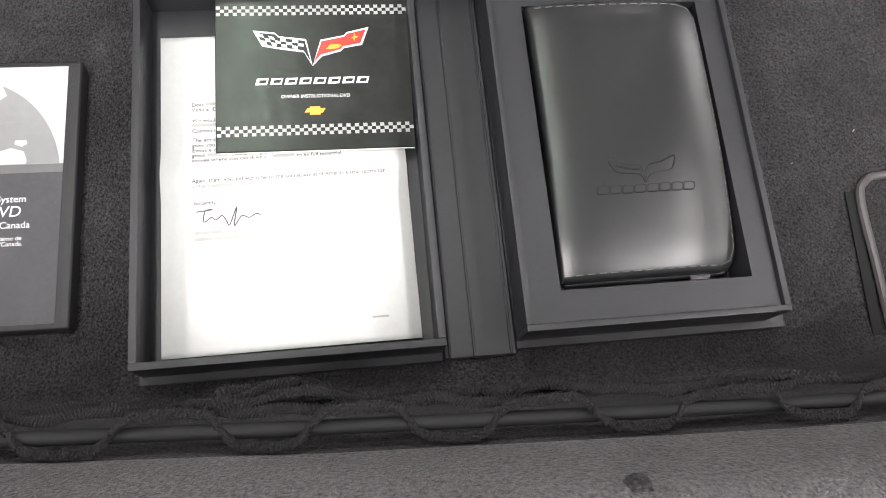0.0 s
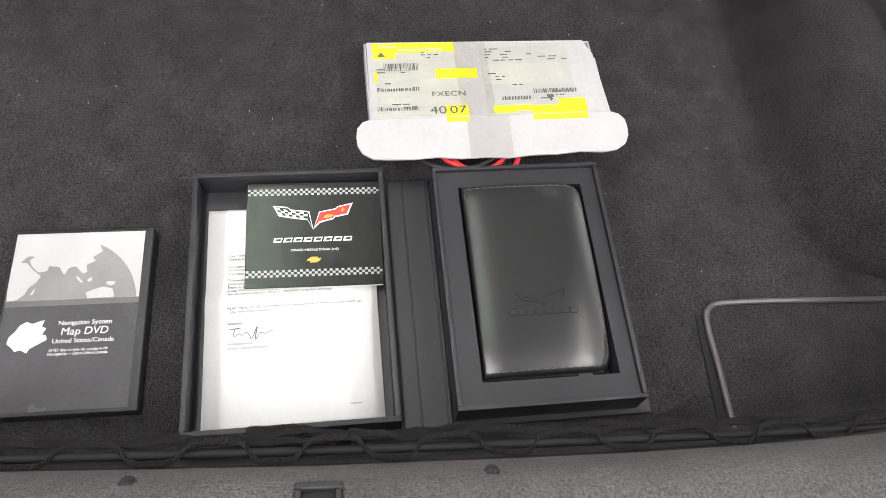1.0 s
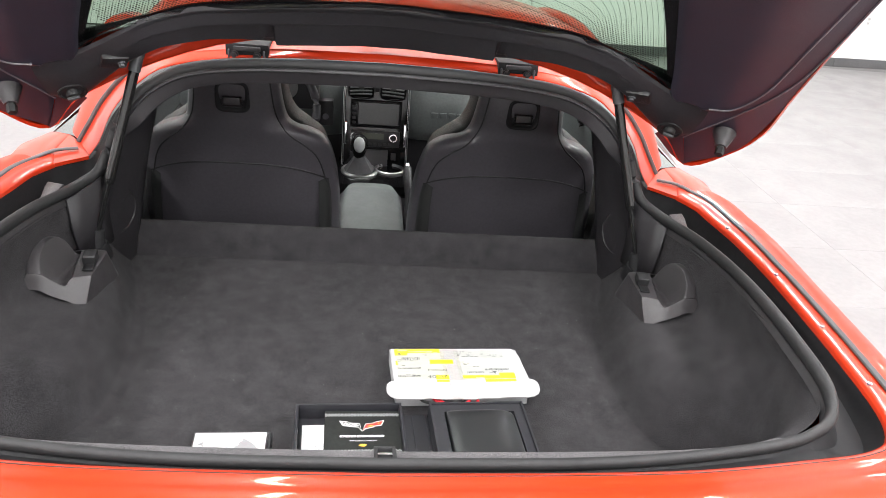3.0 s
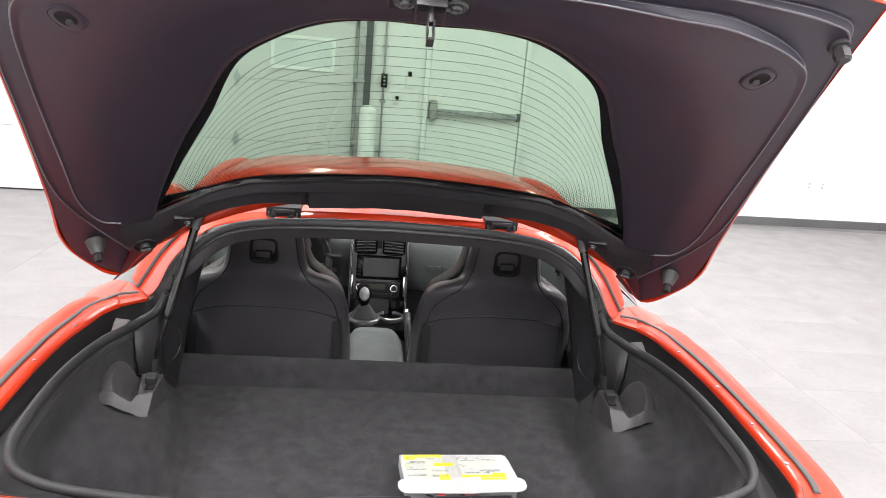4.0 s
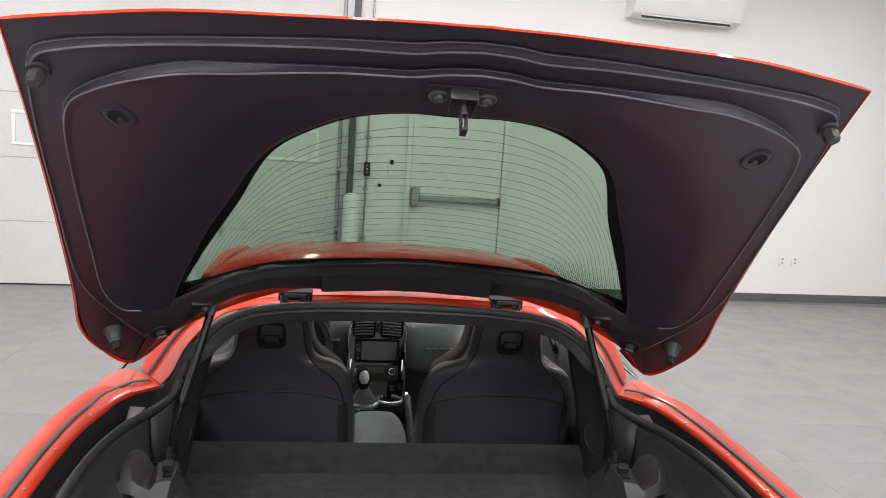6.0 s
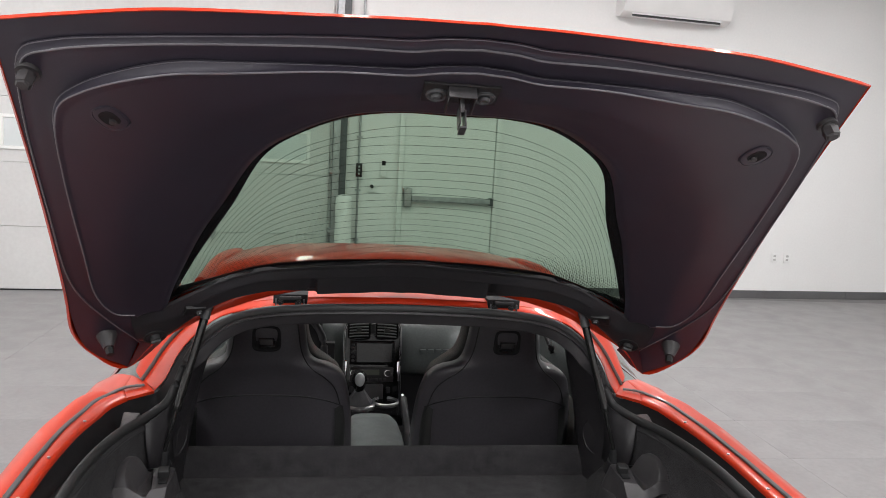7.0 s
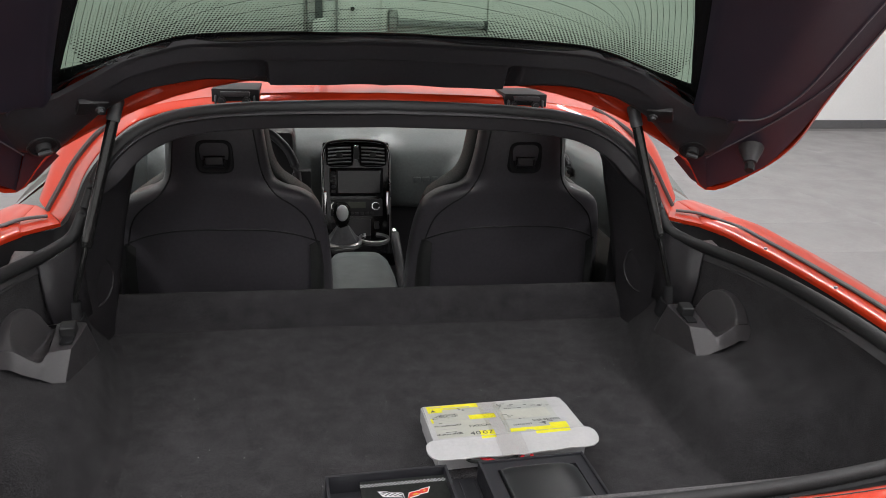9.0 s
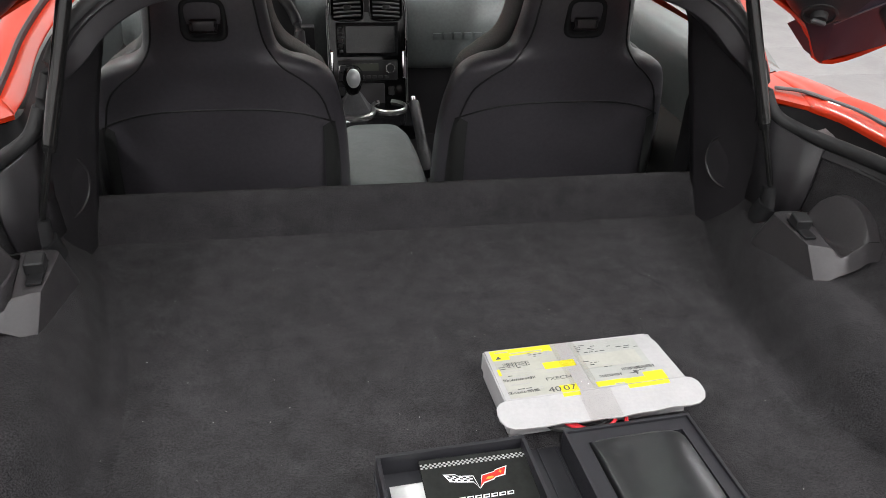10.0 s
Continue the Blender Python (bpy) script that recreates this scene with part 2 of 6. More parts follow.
RED_WIRE = material("red_wire_sleeve", (0.62, 0.03, 0.04), 0.35, stain=0.06, stain_scale=40)
BLACK_WIRE = material("black_wire_sleeve", (0.012, 0.012, 0.012), 0.4, stain=0.06, stain_scale=40)
CASE_BLACK = material("black_case_plastic", (0.02, 0.02, 0.022), 0.35, grain=0.06, grain_scale=300, stain=0.1, stain_scale=20)
SLEEVE_GREY = material("slate_print", (0.085, 0.085, 0.09), 0.22, grain=0.05, grain_scale=300, stain=0.14, stain_scale=14, rough_var=0.06)
SLEEVE_MID = material("mid_grey_print", (0.27, 0.27, 0.275), 0.22, grain=0.04, grain_scale=300, stain=0.1, stain_scale=18)
SLEEVE_PALE = material("pale_grey_print", (0.52, 0.52, 0.525), 0.22, grain=0.03, grain_scale=300, stain=0.06, stain_scale=16)
PRINT_WHITE = material("white_print", (0.8, 0.8, 0.8), 0.3, stain=0.03, stain_scale=40)
BOOK_BLACK = material("black_glossy_cover", (0.022, 0.023, 0.022), 0.2, grain=0.08, grain_scale=200, stain=0.15, stain_scale=25, bump=0.0003, bump_scale=60, rough_var=0.05, spec=0.35)
PRINT_GREY = material("grey_print", (0.36, 0.36, 0.36), 0.3, stain=0.05, stain_scale=60)
PRINT_RED = material("red_print", (0.62, 0.03, 0.02), 0.3, stain=0.05, stain_scale=60)
PRINT_GOLD = material("gold_print", (0.65, 0.38, 0.04), 0.3, stain=0.08, stain_scale=90)
WALLET = material("black_smooth_leather", (0.018, 0.019, 0.020), 0.30, grain=0.06, grain_scale=300, stain=0.05, stain_scale=14, bump=0.00002, bump_scale=1800, spec=0.65)
EMBOSS = material("matt_stamped_leather", (0.009, 0.010, 0.010), 0.6, grain=0.1, grain_scale=300)
THREAD = material("grey_thread", (0.11, 0.11, 0.11), 0.7, stain=0.1)
CORD = material("black_braided_cord", (0.0065, 0.006, 0.0065), 0.9, grain=0.4, grain_scale=900, stain=0.15, stain_scale=30, bump=0.002, bump_scale=1100)

# ---- the showroom ----
WALL = pose(0, 7.24, 0, 0, 0, 4.4)


def structure(ob, label):
    return tagged(ob, label, kind="structure")


def build_room():
    slab = structure(part("floor", box(-7, 10.2, -6.6, 8.4, -0.15, -0.0015), GROUT), "grey grout bed under large porcelain floor tiles")
    north = part("wall_north", box(-8, 11, 0, 0.2, 0, CEILING_Z + 0.1), WHITE_WALL)
    north.matrix_world = WALL
    structure(north, "plain white painted showroom wall behind the car")
    for name, b in (("wall_west", (-6.7, -6.5, -6.5, 7.3)), ("wall_east", (9.7, 9.9, -6.5, 8.2)), ("wall_south", (-6.7, 9.9, -6.7, -6.5))):
        structure(part(name, box(b[0], b[1], b[2], b[3], 0, CEILING_Z + 0.1), WHITE_WALL), "plain white painted showroom wall")
    structure(part("ceiling", box(-7, 10.2, -6.8, 8.4, CEILING_Z, CEILING_Z + 0.15), CEILING_PAINT), "white painted showroom ceiling")
    n = 0
    x = -0.3
    while x < 9.0:
        x0 = 1.662 if n == 0 else x
        ob = part("baseboard", box(x0, x0 + 1.19, -0.012, 0.004, 0, 0.1, 0.002, 1), BASE_TILE)
        ob.matrix_world = WALL
        structure(ob, "charcoal tile skirting along the white wall")
        x = x0 + 1.193
        n += 1
    ob = part("baseboard", box(-0.055, 0.51, -0.012, 0.004, 0, 0.1, 0.002, 1), BASE_TILE)
    ob.matrix_world = WALL
    structure(ob, "charcoal tile skirting along the white wall")
    return slab


def build_garage_door():
    door = thing("garage_door", WALL, "white sectional overhead garage door, closed, with small windows", "garage door")
    h, x0, x1 = 0.63, -5.1, -0.235
    for k in range(5):
        z0 = 0.015 + k * h
        bm = box(x0, x1, -0.06, -0.012, z0, z0 + h - 0.003, 0.0025, 1)
        panel = part("panel", bm, GARAGE_PAINT, door)
        if k:
            for wx in (-1.06, -2.215, -3.37, -4.525):
                if k == 2:
                    part("window_frame", ring_frame(wx - 0.03, wx + 0.62, z0 + 0.12, z0 + 0.46, 0.035, -0.074, -0.058), DOOR_PAINT, panel)
                    part("window_pane", box(wx + 0.006, wx + 0.584, -0.066, -0.0605, z0 + 0.156, z0 + 0.424), GARAGE_PANE, panel)
        for hx in (-1.415, -2.57, -3.725):
            if k:
                bm = bmesh.new()
                pts = [(hx, z0 + 0.09), (hx + 0.04, z0), (hx, z0 - 0.09), (hx - 0.04, z0)]
                f = bm.faces.new([bm.verts.new((px, -0.061, pz)) for px, pz in pts])
                r = bmesh.ops.extrude_face_region(bm, geom=[f])
                bmesh.ops.translate(bm, vec=(0, -0.012, 0), verts=[v for v in r["geom"] if isinstance(v, bmesh.types.BMVert)])
                part("hinge", bm, GALV, door, "galvanised diamond-shaped hinge plate")
    part("bottom_seal", box(x0, x1, -0.055, -0.015, 0.0, 0.045, 0.008), RUBBER, door)
    track = thing("door_track", WALL, "dark steel vertical track with brackets beside the garage door", "track")
    part("rail", box(-0.205, -0.132, -0.13, -0.004, 0, 4.2, 0.004, 1), GALV, track)
    part("channel", box(-0.132, -0.06, -0.10, -0.004, 0, 4.2, 0.004, 1), DARK_STEEL, track)
    for z in (0.7, 1.335, 1.97, 2.6, 3.2):
        part("bracket", box(-0.24, -0.125, -0.15, -0.02, z - 0.02, z + 0.02, 0.004, 1), GALV, track)


def ring_frame(x0, x1, z0, z1, w, y0, y1):
    """A rectangular frame in the xz plane."""
    bm = bmesh.new()
    for b in ((x0, x1, z0, z0 + w), (x0, x1, z1 - w, z1), (x0, x0 + w, z0 + w, z1 - w), (x1 - w, x1, z0 + w, z1 - w)):
        add_box(bm, b[0], b[1], y0, y1, b[2], b[3], 0.003, 1)
    return bm


def build_exit_door():
    door = thing("door_1", WALL, "white steel exit door, closed, with a push bar and a closer", "door", kind="structure")
    part("door_leaf", box(0.572, 1.60, -0.03, -0.004, 0.01, 2.17, 0.003, 1), DOOR_PAINT, door)
    fr = bmesh.new()
    for b in ((0.515, 0.567, 0, 2.23), (1.605, 1.657, 0, 2.23), (0.567, 1.605, 2.177, 2.23)):
        add_box(fr, b[0], b[1], -0.06, -0.002, b[2], b[3], 0.006, 2)
    part("door_frame", fr, DOOR_PAINT, door)
    bar = part("push_bar", box(0.67, 1.59, -0.10, -0.055, 1.045, 1.105, 0.012, 3), GALV, door, "brushed metal push bar")
    part("latch_box", box(0.582, 0.668, -0.11, -0.03, 0.985, 1.195, 0.02, 3), STEEL, bar)
    part("end_bracket", box(1.555, 1.595, -0.105, -0.03, 1.03, 1.115, 0.01, 2), DARK_STEEL, bar)
    closer = part("door_closer", box(1.20, 1.53, -0.09, -0.03, 2.03, 2.09, 0.012, 2), GALV, door, "grey door closer")
    part("closer_arm", box(1.05, 1.38, -0.10, -0.08, 2.125, 2.145, 0.005, 1), STEEL, closer)


def build_wall_fittings():
    b = thing("bollard", WALL @ pose(-0.085, -0.28, 0), "white plastic-sleeved steel bollard beside the garage door track", "bollard")
    prof = [(0.086, 0), (0.086, 1.04), (0.08, 1.07), (0.06, 1.092), (0.03, 1.102), (0.001, 1.104)]
    rows = [[(r * math.cos(k * math.tau / 28), r * math.sin(k * math.tau / 28), z) for k in range(28)] for r, z in prof]
    loft("sleeve", rows, WHITE_PLASTIC, b, ring=True, caps=True)
    c = thing("conduit", WALL, "thin galvanised electrical conduit running up the white wall", "conduit")
    part("pipe", cyl((0.084, -0.02, 0.0), (0.084, -0.02, 4.2), 0.011), GALV, c)
    for z in (0.6, 1.14, 1.71, 2.6):
        part("strap", box(0.054, 0.114, -0.034, -0.004, z - 0.012, z + 0.012, 0.003, 1), GALV, c)
    k = thing("control_box", WALL, "black door control box with three buttons on the conduit", "switch")
    part("housing", box(0.051, 0.117, -0.075, -0.031, 1.285, 1.43, 0.006), GLOSS_BLACK, k)
    for z in (1.32, 1.357, 1.395):
        part("button", cyl((0.084, -0.075, z), (0.084, -0.083, z), 0.011), GALV, k)
    s = thing("thermostat", WALL, "small white wall thermostat with a dark display", "thermostat")
    part("housing", box(0.321, 0.391, -0.03, -0.003, 1.30, 1.49, 0.006), WHITE_PLASTIC, s)
    part("display", box(0.336, 0.376, -0.034, -0.029, 1.42, 1.47), SCREEN, s)
    q = thing("key_switch", WALL, "small white wall plate with a black key switch", "switch")
    part("plate", box(0.195, 0.275, -0.014, -0.003, 1.125, 1.25, 0.004), WHITE_PLASTIC, q)
    part("lock", cyl((0.235, -0.013, 1.188), (0.235, -0.03, 1.188), 0.02), GLOSS_BLACK, q)
    a = thing("air_conditioner", WALL, "white wall-mounted split air conditioner high on the wall", "air conditioner")
    prof = [(0.0, 3.24), (-0.12, 3.225), (-0.20, 3.27), (-0.235, 3.36), (-0.235, 3.60), (-0.21, 3.635), (0.0, 3.64)]
    rows = [[(x, y, z) for y, z in prof] for x in (2.93, 2.95, 4.25, 4.27)]
    loft("housing", rows, WHITE_PLASTIC, a, caps=True)
    part("outlet", box(3.05, 4.15, -0.03, 0.03, 0, 0.006, 0, 1, pose(0, -0.165, 3.243, 48)), DARK_STEEL, a)
    part("louvre", box(3.04, 4.16, -0.022, 0.022, 0.008, 0.014, 0.002, 1, pose(0, -0.172, 3.25, 40)), WHITE_PLASTIC, a)
    for x in (5.33, 5.51):
        o = thing("wall_outlet", WALL, "white duplex wall outlet low on the white wall", "outlet", "outlets on the wall")
        part("plate", box(x - 0.045, x + 0.045, -0.012, -0.003, 0.46, 0.575, 0.004), WHITE_PLASTIC, o)
        for z in (0.495, 0.54):
            part("socket", box(x - 0.018, x + 0.018, -0.0135, -0.011, z - 0.013, z + 0.013, 0.002, 1), PALE_INK, o)


def build_ceiling_lamps():
    for x in LAMP_X:
        for y, watts in LAMP_Y:
            f = thing("ceiling_light", pose(x, y, CEILING_Z - 0.16), "long white linear LED ceiling light, switched on", "ceiling light", "ceiling lights")
            part("housing", box(-0.09, 0.09, -1.25, 1.25, 0.02, 0.16, 0.01), WHITE_PLASTIC, f)
            part("diffuser", box(-0.075, 0.075, -1.22, 1.22, 0.0, 0.019, 0.004, 1), LED, f)
            la = bpy.data.lights.new("strip", "AREA")
            la.shape, la.size, la.size_y, la.energy, la.color = "RECTANGLE", 0.15, 2.4, watts, (1.0, 0.985, 0.985)
            lo = new("light", la)
            lo.matrix_world = pose(x, y, CEILING_Z - 0.175)


LED = lamp_material("led_diffuser", (1.0, 0.98, 0.95), 12.0)
GARAGE_PANE = material("frosted_door_pane", (0.62, 0.66, 0.66), 0.3, stain=0.05, stain_scale=3)

build_room()
build_garage_door()
build_exit_door()
build_wall_fittings()
build_ceiling_lamps()

# ---- the car ----
car = thing("car", pose(0, 0, 0), "orange-red two-seat sports coupe with its rear hatch wide open", "car")
FLOOR_Z = 0.617


def mirrored(rows):
    return [[(-p[0], p[1], p[2]) for p in row] for row in rows]


# right half of the load opening's seal, from the rear middle to the roof's middle
SEAL = [(0, .090, .888), (.225, .094, .888), (.377, .106, .889), (.529, .131, .891), (.60, .155, .894), (.645, .19, .897), (.675, .26, .90), (.692, .37, .897),
        (.705, .52, .893), (.703, .66, .89), (.686, .79, .887), (.657, .885, .885), (.64, .945, .885), (.618, .985, .897), (.60, 1.005, .935), (.575, 1.02, 1.0),
        (.54, 1.04, 1.055), (.48, 1.062, 1.10), (.40, 1.078, 1.125), (.25, 1.088, 1.138), (0, 1.092, 1.143)]
# inner edge of the painted body round the opening
EDGE = [(0, .062, .905), (.23, .066, .905), (.40, .075, .904), (.56, .100, .90), (.655, .122, .895), (.715, .16, .888), (.748, .23, .884), (.766, .36, .882),
        (.779, .50, .88), (.788, .66, .88), (.787, .82, .88), (.772, .926, .883), (.760, 1.000, .886), (.735, 1.055, .888), (.676, 1.105, .892), (.640, 1.080, .938),
        (.606, 1.082, 1.008), (.552, 1.088, 1.070), (.470, 1.105, 1.118), (.27, 1.130, 1.143), (0, 1.138, 1.149)]


def build_cargo():
    # carpeted tub: rim, shoulder, flank, foot
    tub = [
        [(0, .110, .868), (0, .162, .847), (0, .196, .73), (0, .226, FLOOR_Z)],
        [(.25, .114, .868), (.25, .165, .848), (.25, .20, .73), (.25, .23, FLOOR_Z)],
        [(.45, .134, .870), (.45, .176, .846), (.45, .215, .73), (.45, .25, FLOOR_Z)],
        [(.58, .172, .876), (.575, .212, .832), (.57, .245, .72), (.565, .268, FLOOR_Z)],
        [(.650, .222, .887), (.635, .265, .81), (.64, .285, .71), (.64, .30, FLOOR_Z)],
        [(.682, .315, .886), (.675, .335, .80), (.678, .35, .70), (.672, .365, FLOOR_Z)],
        [(.692, .42, .884), (.692, .43, .79), (.655, .43, .70), (.56, .425, FLOOR_Z)],
        [(.692, .53, .88), (.688, .53, .77), (.578, .515, .715), (.512, .50, FLOOR_Z)],
        [(.69, .64, .878), (.682, .64, .765), (.563, .62, .722), (.497, .61, FLOOR_Z)],
        [(.679, .76, .875), (.676, .76, .757), (.562, .745, .718), (.507, .75, FLOOR_Z)],
        [(.657, .86, .872), (.655, .86, .755), (.572, .865, .716), (.537, .90, FLOOR_Z)],
        [(.632, .94, .872), (.625, .945, .750), (.601, .97, .70), (.580, 1.03, FLOOR_Z)],
        [(.625, 1.02, .89), (.632, 1.04, .76), (.632, 1.075, .69), (.622, 1.135, FLOOR_Z)],
    ]
    for row in tub:
        x, y, z = row[3]
        a, b = row[2], row[3]
        out = np.array((a[0] - b[0], a[1] - b[1])) / max(math.dist(a[:2], b[:2]), .02)
        row[3] = (x + out[0] * .010, y + out[1] * .010, z + .020)
        row.append((x - out[0] * .004, y - out[1] * .004, z + .004))
        row.append((x - out[0] * .022, y - out[1] * .022, z + .0004))
        row.append((x - out[0] * .05, y - out[1] * .05, z - .0012))
    cols = [curve_points([row[k] for row in tub], 5) for k in range(7)]
    rows = [curve_points([c[i] for c in cols], 6) for i in range(len(cols[0]))]
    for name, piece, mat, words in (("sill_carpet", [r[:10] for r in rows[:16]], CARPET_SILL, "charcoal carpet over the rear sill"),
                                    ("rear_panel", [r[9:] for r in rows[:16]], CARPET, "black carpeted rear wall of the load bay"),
                                    ("cargo_side", rows[15:], CARPET, "black carpeted load bay side over the wheel arch")):
        loft(name, piece, mat, car, words)
        loft(name, mirrored(piece), mat, car, words, flip=True)
    # load floor
    n = 60
    fl = [[(-.72 + 1.44 * i / n, y, FLOOR_Z + 0.0006 * math.sin(i * 1.3 + y * 9)) for i in range(n + 1)] for y in np.linspace(.20, 1.16, 40)]
    loft("load_floor", fl, FLOOR_CARPET, car, "flat black carpeted load floor", flip=True)
    # carpeted riser behind the seats
    prof = [(1.143, FLOOR_Z - .004), (1.150, .63), (1.172, .668), (1.194, .684), (1.212, .686), (1.235, .672), (1.248, .62), (1.25, .50), (1.25, .35)]
    prof = curve_points(prof, 4)
    ris = [[(x, p[0], p[1]) for p in prof] for x in np.linspace(-.63, .63, 24)]
    loft("seat_riser", ris, CARPET, car, "black carpeted ledge behind the seats")
    # side trim beside the seats, with a loudspeaker grille
    for s in (1, -1):
        secs = [
            [(.608, 1.14, .60), (.612, 1.10, .60), (.617, 1.055, .60), (.64, .98, .60)],
            [(.603, 1.19, .69), (.609, 1.12, .69), (.622, 1.04, .69), (.645, .96, .70)],
            [(.591, 1.21, .78), (.603, 1.12, .78), (.624, 1.03, .79), (.647, .965, .79)],
            [(.576, 1.222, .87), (.590, 1.13, .87), (.611, 1.04, .88), (.632, .97, .888)],
            [(.556, 1.222, .95), (.571, 1.15, .955), (.588, 1.08, .955), (.597, 1.015, .95)],
            [(.526, 1.20, 1.03), (.538, 1.14, 1.035), (.545, 1.08, 1.04), (.55, 1.038, 1.045)],
            [(.455, 1.17, 1.10), (.46, 1.13, 1.10), (.463, 1.10, 1.10), (.465, 1.07, 1.10)],
        ]
        cols = [curve_points([r[k] for r in secs], 4) for k in range(4)]
        rows = [curve_points([(s * c[i][0], c[i][1], c[i][2]) for c in cols], 4) for i in range(len(cols[0]))]
        pillar = loft("side_trim", rows, VINYL, car, "black vinyl side trim beside the seat", flip=s < 0, thick=0.004)
        g = Vector((s * .6105, 1.084, .766))
        nrm = Vector((-s * .93, -.33, 0)).normalized()
        m = Matrix.Translation(g) @ nrm.to_track_quat("Z", "Y").to_matrix().to_4x4()
        rows = [[m @ Vector((r * math.cos(a) * 1.03, r * math.sin(a), h)) for a in np.linspace(0, math.tau, 40, endpoint=False)] for r, h in ((.055, -.006), (.055, .002), (.052, .0032), (.0495, .001), (.03, .003), (.001, .004))]
        loft("speaker_grille", rows, VINYL, pillar, ring=True)
    # quarter filler panels between seal and strut
    for s in (1, -1):
        rows = [[(s * .645, .875, .880), (s * .632, .915, .882), (s * .615, .96, .888), (s * .600, 1.0, .90)], [(s * .640, .873, .81), (s * .628, .91, .80), (s * .612, .95, .80), (s * .604, .99, .80)], [(s * .630, .872, .75), (s * .62, .90, .745), (s * .603, .94, .74), (s * .596, .98, .74)]]
        loft("corner_trim", rows, VINYL, car, "black vinyl trim panel at the strut foot", flip=s > 0, thick=0.006)


def rise(z):
    """0 along the sides, 1 under the roof edge."""
    return min(max((z - .93) / .14, 0), 1)


def build_opening():
    seal = both_sides(curve_points(SEAL, 4))
    loft("weatherstrip", tube_rows([(p[0], p[1], p[2] + .004 - .002 * rise(p[2])) for p in seal], [.0076 + .0032 * step(.12, .30, p[1]) + .0008 * rise(p[2]) for p in seal], 12, True, (1.0, 1.15)), RUBBER, car, "black rubber weatherstrip round the load opening", ring=True)
    # gutter between weatherstrip and painted edge, deep along the sides
    half_s, half_e = curve_points(SEAL, 4), curve_points(EDGE, 4)
    rows = []
    for f, dz in ((0.0, -.002), (.10, -.03), (.25, -.075), (.75, -.085), (.95, -.05), (1.0, -.008)):
        line = []
        for a, b in zip(half_s, half_e):
            w = np.linalg.norm(b - a)
            depth = min(max((w - .05) / .06, .08), 1.0) if b[2] < .9 else .12
            line.append(a + (b - a) * f + np.array((0, 0, dz * depth if f < 1 else -.008)))
        rows.append(both_sides(line))
    loft("gutter", rows, GUTTER, car, "black plastic rain gutter round the load opening", ring=True, flip=True)
    # inner lip of the rear sill and roof header trim
    inner = []
    for f, dz in ((0, -.004), (.5, -.012), (1, -.02)):
        inner.append(both_sides([a + np.array((-a[0] * .02 * f, .042 * f if a[1] < .16 else 0.0, (-.058 if a[1] < .16 else -.018) * f)) for a in half_s]))
    loft("seal_carrier", inner, TRIM, car, "black plastic lip inside the weatherstrip", ring=True)
    hd = [p for p in half_s if p[2] > .93]
    rows = []
    for inward, dy in ((.004, -.012), (.011, -.013), (.0125, -.010), (.014, -.004), (.018, -.003), (.036, .000), (.042, .003), (.044, .012), (.042, .06)):
        line = []
        for i, p in enumerate(hd):
            d = hd[min(i + 1, len(hd) - 1)] - hd[max(i - 1, 0)]
            n = np.array((d[2], 0, -d[0])) / max(math.hypot(d[0], d[2]), 1e-6)
            n = n if n[2] < 0 or n[0] < 0 else -n
            w = step(.935, 1.04, p[2])
            line.append(p + n * inward * (.15 + .85 * w) + np.array((0, dy * (.3 + .7 * w) + .012 * (1 - w), 0)))
        rows.append(mirror_line(line[::-1]))
    loft("roof_header", rows, VINYL, car, "black trim under the roof edge", thick=.002, smooth_angle=30)


def outward(line):
    """Unit vectors in plan, pointing out of the car, along a half loop."""
    out = []
    for i in range(len(line)):
        d = line[min(i + 1, len(line) - 1)] - line[max(i - 1, 0)]
        n = np.array((d[1], -d[0], 0.0))
        n /= max(np.linalg.norm(n), 1e-6)
        out.append(n)
    out[0] = np.array((0, -1.0, 0))
    return out


STRIP = material("dark_strip", (0.055, 0.054, 0.055), 0.6, stain=0.1, stain_scale=8)


